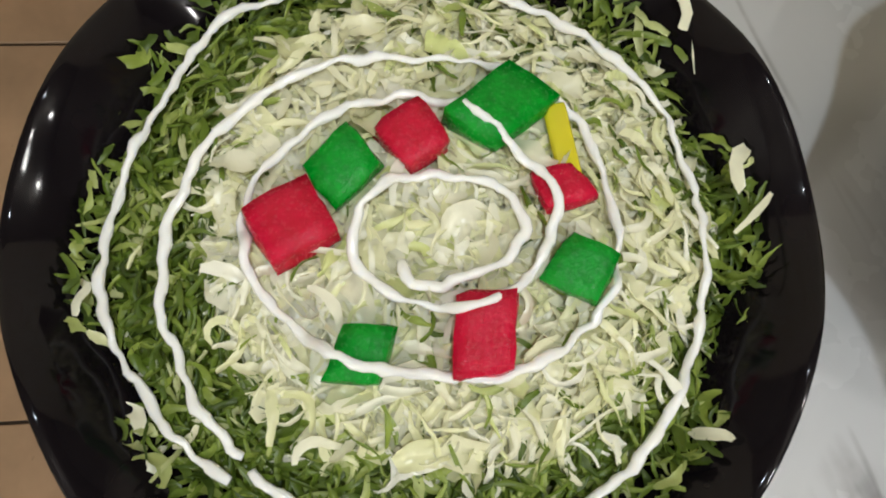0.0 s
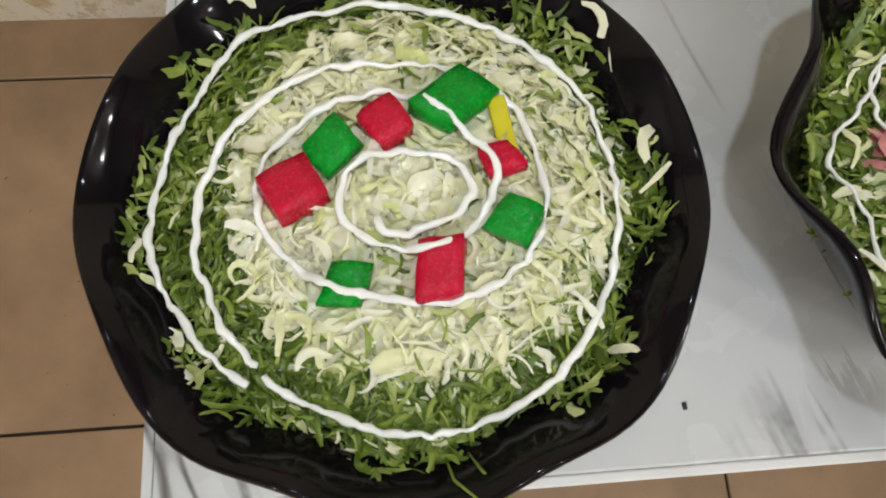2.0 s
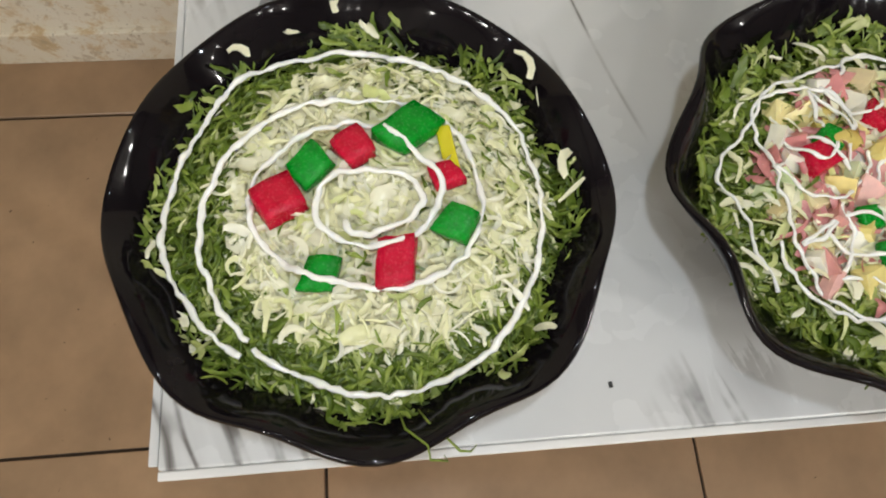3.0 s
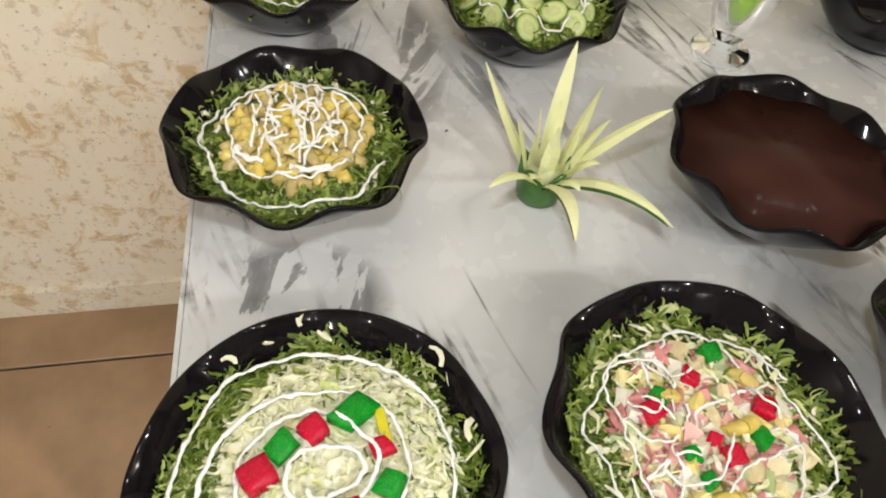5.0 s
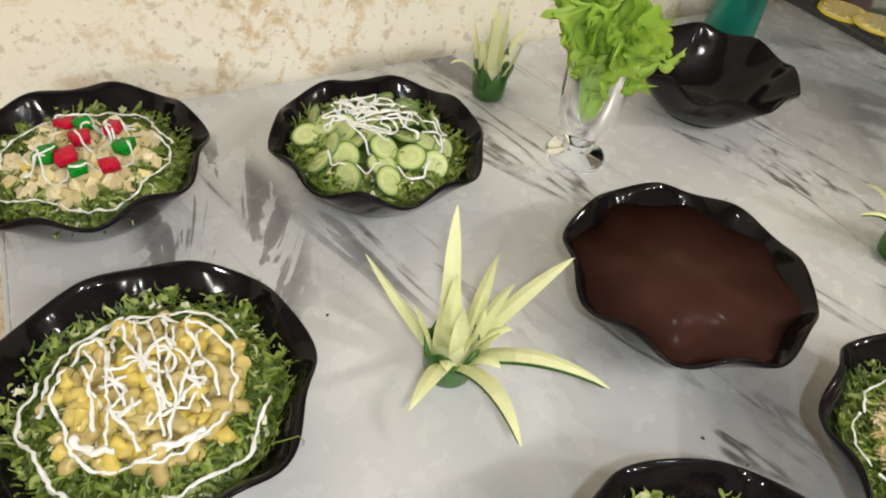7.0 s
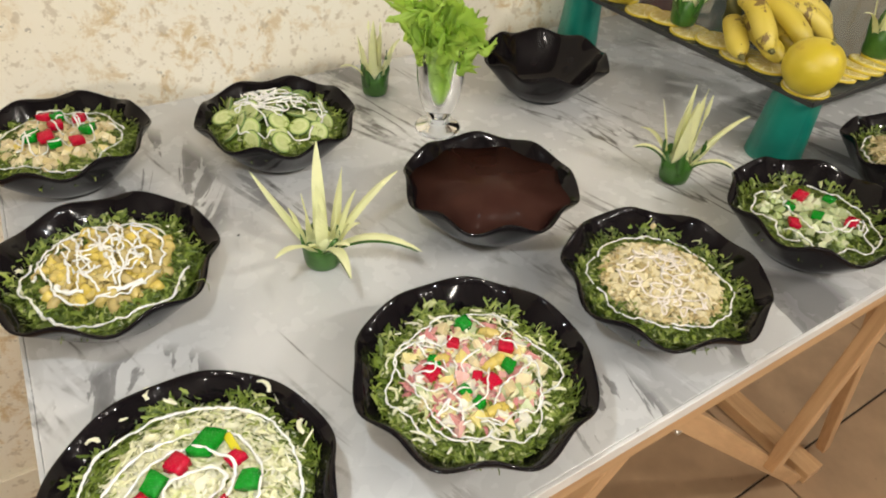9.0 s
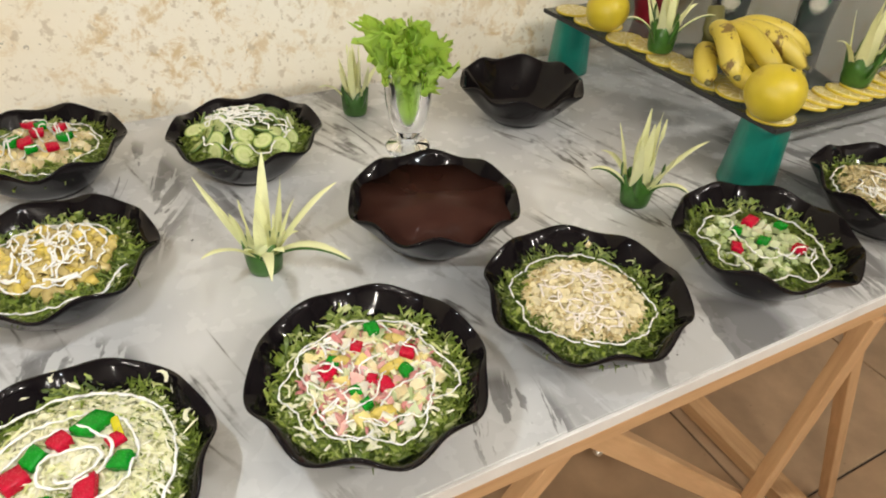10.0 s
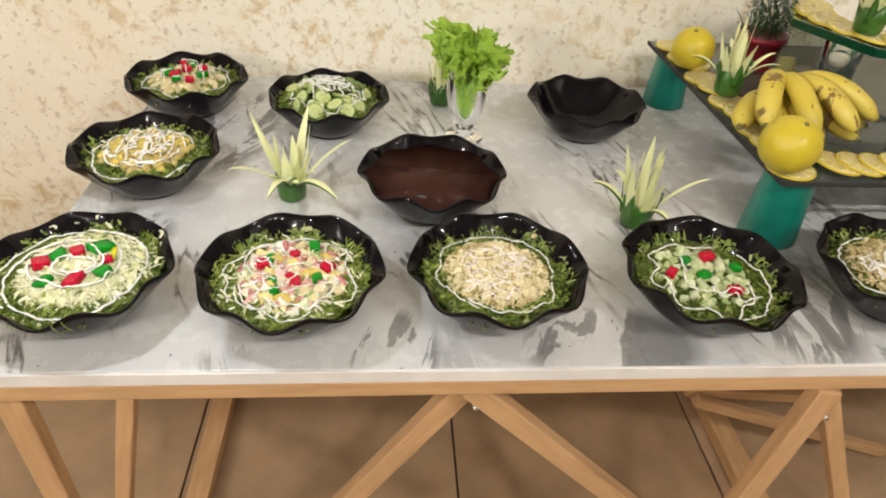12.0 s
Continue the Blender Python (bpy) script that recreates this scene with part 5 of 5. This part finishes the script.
def fruit(x, y, z, r, seed, label):
    rnd = random.Random(seed)
    ob = thing("orange", (x, y, z), label, "orange", "oranges on the tray", turn=rnd.uniform(0, 360))
    v, f = [], []
    seg, rings = 36, 22
    for i in range(rings + 1):
        th = math.pi * i / rings
        for k in range(seg):
            a = 2 * math.pi * k / seg
            q = r * (1 + 0.018 * math.cos(5 * a + seed) * math.sin(th) - 0.05 * math.exp(-(th / 0.22) ** 2))
            v.append((q * math.sin(th) * math.cos(a), q * math.sin(th) * math.sin(a), q * 0.96 * math.cos(th)))
    for i in range(rings):
        for k in range(seg):
            k2 = (k + 1) % seg
            f.append((i * seg + k, (i + 1) * seg + k, (i + 1) * seg + k2, i * seg + k2))
    child("skin", mesh("skin", v, f, ORANGE), ob, "", pose(0, 0, 0, 16, -8, 0))
    v, f = lathe([(0.0, 0.0022), (0.0022, 0.0020), (0.0034, 0.0006), (0.0036, -0.0015)], 10)
    child("stem_scar", mesh("stem_scar", v, f, STEM), ob, "small brown stem scar", pose(0, 0, 0, 16, -8, 0) @ pose(0, 0, r * 0.915))
    return ob


def citrus_meshes(r):
    rim = lathe([(r * 0.93, 0.0019), (r * 0.985, 0.0017), (r, 0.0), (r * 0.985, -0.0017), (r * 0.93, -0.0019)], 36, True)
    pith = lathe([(0.0, 0.0015), (r * 0.94, 0.0016), (r * 0.94, -0.0016), (0.0, -0.0015)], 36)
    v, f = [(0, 0, 0.0024)], []
    for k in range(10):
        a0, a1 = 2 * math.pi * (k + 0.06) / 10, 2 * math.pi * (k + 0.94) / 10
        am = (a0 + a1) / 2
        s = len(v)
        loop = [(r * 0.60, a0), (r * 0.83, a0 + 0.05), (r * 0.87, am), (r * 0.83, a1 - 0.05), (r * 0.60, a1)]
        for z in (0.0024, 0.0008):
            for q, a in loop:
                v.append((q * math.cos(a), q * math.sin(a), z))
        f.append((0, s, s + 1, s + 2, s + 3, s + 4))
        for i in range(4):
            f.append((s + i, s + 5 + i, s + 6 + i, s + 1 + i))
    return mesh("rind", *rim, RIND), mesh("pith", *pith, PITH), mesh("pulp", v, f, FLESH, False)


CITRUS = citrus_meshes(0.031)


def citrus(x, y, z, lean, turn):
    ob = new("citrus_slice")
    ob.matrix_basis = pose(x, y, z, 0, 0, turn) @ pose(0, 0, 0, 0, lean, 0)
    ob.empty_display_size = 0.01
    tagged(ob, "thin round orange slice lying on the glass tray", "citrus slice", "citrus slices along the tray")
    for name, data in zip(("rind", "pith", "pulp"), CITRUS):
        child(name, data, ob)


rr = random.Random(9)
fruit(0.918, 0.229, TOP + 0.0398, 0.0366, 1, "whole yellow orange at the tray corner on a slice")
fruit(0.932, 0.580, TOP + 0.0385, 0.0350, 2, "whole yellow orange at the back of the tray")
citrus(0.938, 0.236, TOP + 0.0024, 0, 10)
for i in range(9):
    y = 0.300 + 0.0475 * i
    if abs(y - 0.59) < 0.02:
        y += 0.01
    citrus(0.945 + rr.uniform(-0.003, 0.004), y, TOP + (0.0024 if i % 2 else 0.0066), rr.uniform(-1, 1), rr.uniform(0, 90))
for i in range(13):
    citrus(1.002 + 0.030 * i, 0.239 + rr.uniform(-0.003, 0.003), TOP + 0.0086, 7.5, 0)
upright_flower(0.947, 0.462, TOP + 0.0085, 22, "carved cucumber flower standing on the fruit tray", 0.95, 4)
upright_flower(1.113, 0.248, TOP + 0.0125, 23, "carved cucumber flower at the tray's front edge", 1.05, 3)

# bananas
bunch = thing("banana_bunch", (0.990, 0.405, TOP), "ripe yellow banana bunch with brown freckles", "bananas")


def banana(a, length, rad, z0, z1, hump):
    """A finger that leaves the stalk at height z0, arches and ends at z1."""
    pts, radii = [], []
    for i in range(17):
        s = i / 16
        d = 0.008 + length * (s - 0.10 * s * s)
        pts.append((d * math.cos(a + 0.25 * s), d * math.sin(a + 0.25 * s), z0 + (z1 - z0) * s ** 1.4 + hump * math.sin(math.pi * min(1.0, s * 1.05))))
        radii.append(rad * (0.42 + 0.58 * min(1.0, s / 0.25)) * (1.0 if s < 0.84 else 1.0 - 0.70 * ((s - 0.84) / 0.16) ** 1.4))
    v, f = tube(pts, radii, 6)
    ob = child("banana", mesh("banana", v, f, BANANA), bunch)
    sub = ob.modifiers.new("round", "SUBSURF")
    sub.levels = sub.render_levels = 1
    e = Vector(pts[-1])
    d = (e - Vector(pts[-2])).normalized()
    child("tip", mesh("tip", *tube([e - d * 0.002, e + d * 0.004], [radii[-1] * 0.9, radii[-1] * 0.6], 7), STEM), ob, "dark banana tip")


for k in range(5):
    banana(radians(-150 + 25 * k), 0.130 + 0.008 * (k % 2), 0.0190, 0.030, 0.020, 0.010)
for k in range(4):
    banana(radians(-136 + 27 * k), 0.142, 0.0195, 0.058, 0.036, 0.020)
child("crown", mesh("crown", *tube([(0.012, 0.012, 0.022), (0.010, 0.012, 0.05), (0.012, 0.020, 0.082)], [0.016, 0.017, 0.012], 10), STEM), bunch, "dark stalk of the bunch")

# red pot with a dark feathery plant, behind the fruit
pot = thing("potted_plant", (1.06, 0.605, TOP), "dark feathery plant in a red plastic pot", "plant")
v, f = lathe([(0.0, 0.052), (0.036, 0.052), (0.038, 0.060), (0.0425, 0.060), (0.0425, 0.050), (0.039, 0.049), (0.031, 0.004), (0.030, 0.0), (0.0, 0.0)], 40)
child("pot", mesh("pot", v, f, POT), pot, "dark red plastic pot")
v, f = [], []
rr = random.Random(17)
for _ in range(700):
    a, r = rr.uniform(0, 6.28), 0.036 * math.sqrt(rr.random())
    h = rr.uniform(0.055, 0.15)
    ribbon(v, f, (r * math.cos(a), r * math.sin(a), h), rr.uniform(0, 6.28), rr.uniform(0.012, 0.03), rr.uniform(0.0005, 0.0012), rr.gauss(0, 0.6), 0.004, rr.uniform(-0.2, 1.2), 0.4, rr)
child("foliage", mesh("foliage", v, f, NEEDLE), pot, "dark green needle foliage")

# second tier: a green glass plate on a clear tumbler
tier = thing("glass_plate", (1.235, 0.520, TRAY_Z + 0.108), "green glass plate forming the fruit stand's upper tier", "plate")
v, f = lathe([(0.0, 0.004), (0.165, 0.004), (0.182, 0.007), (0.185, 0.004), (0.166, 0.0), (0.0, 0.0)], 8)
child("pane", mesh("pane", v, f, GREENGLASS, False), tier)
v, f = lathe([(0.1835, 0.0085), (0.1875, 0.0085), (0.1880, 0.0075), (0.1850, -0.0045), (0.1810, -0.0045)], 8, True)
child("rim", mesh("rim", v, f, RIMGLASS, False), tier, "thick dark green ground edge")
for cx, cy in ((1.16, 0.53), (1.31, 0.47)):
    v, f = lathe([(0.0, 0.004), (0.026, 0.004), (0.031, 0.094), (0.033, 0.0955), (0.034, 0.094), (0.029, 0.0), (0.0, 0.0)], 36)
    cup = new("clear_tumbler", mesh("clear_tumbler", v, f, CLEAR))
    cup.location = (cx, cy, TOP + 0.0005)
    tagged(cup, "clear drinking glass holding up the green plate", "cup")
for i in range(11):
    a = radians(150 + 17 * i)
    citrus(1.235 + 0.135 * math.cos(a), 0.520 + 0.135 * math.sin(a), TRAY_Z + 0.1185, 5, math.degrees(a) + 90)
upright_flower(1.115, 0.440, TRAY_Z + 0.1225, 29, "carved cucumber flower on the upper green plate", 1.0, 3)

# ---- small marks on the table ----
rr = random.Random(3)
for x, y, s in ((0.219, 0.415, 0.0032), (0.199, 0.023, 0.0028), (0.075, 0.010, 0.0016), (0.30, 0.30, 0.0012), (0.43, 0.20, 0.003), (0.445, 0.17, 0.0022), (0.62, 0.03, 0.0018), (0.66, 0.40, 0.0018)):
    bm = box(s, s * 0.6, 0.0008, 0.0002, 1)
    data = bpy.data.meshes.new("crumb")
    bm.to_mesh(data)
    bm.free()
    data.materials.append(CRUMB)
    ob = new("crumb", data)
    ob.matrix_basis = pose(x, y, TABLE + 0.0005, 0, 0, rr.uniform(0, 180))
    tagged(ob, "tiny dark food crumb on the marble top", "crumb", "crumbs on the table")

# ---- tiles of floor and baseboard ----
SIDE = 0.592
tile = bpy.data.meshes.new("tile")
bm = box(SIDE - 0.005, SIDE - 0.005, 0.008, 0.0012, 1)
bm.to_mesh(tile)
bm.free()
tile.materials.append(TILE)
for ix in range(-4, 6):
    for iy in range(-6, 2):
        cx, cy = -0.018 + (ix + 0.5) * SIDE, 0.052 + (iy + 0.5) * SIDE
        if iy == 1:
            continue
        child("tile", tile, floor, "", pose(cx, cy, -0.004))
strip = bpy.data.meshes.new("tile_strip")
bm = box(SIDE - 0.005, WALL_Y - 0.644 - 0.006, 0.008, 0.0012, 1)
bm.to_mesh(strip)
bm.free()
strip.materials.append(TILE)
for ix in range(-4, 6):
    child("tile", strip, floor, "", pose(-0.018 + (ix + 0.5) * SIDE, (WALL_Y + 0.644) / 2, -0.004))
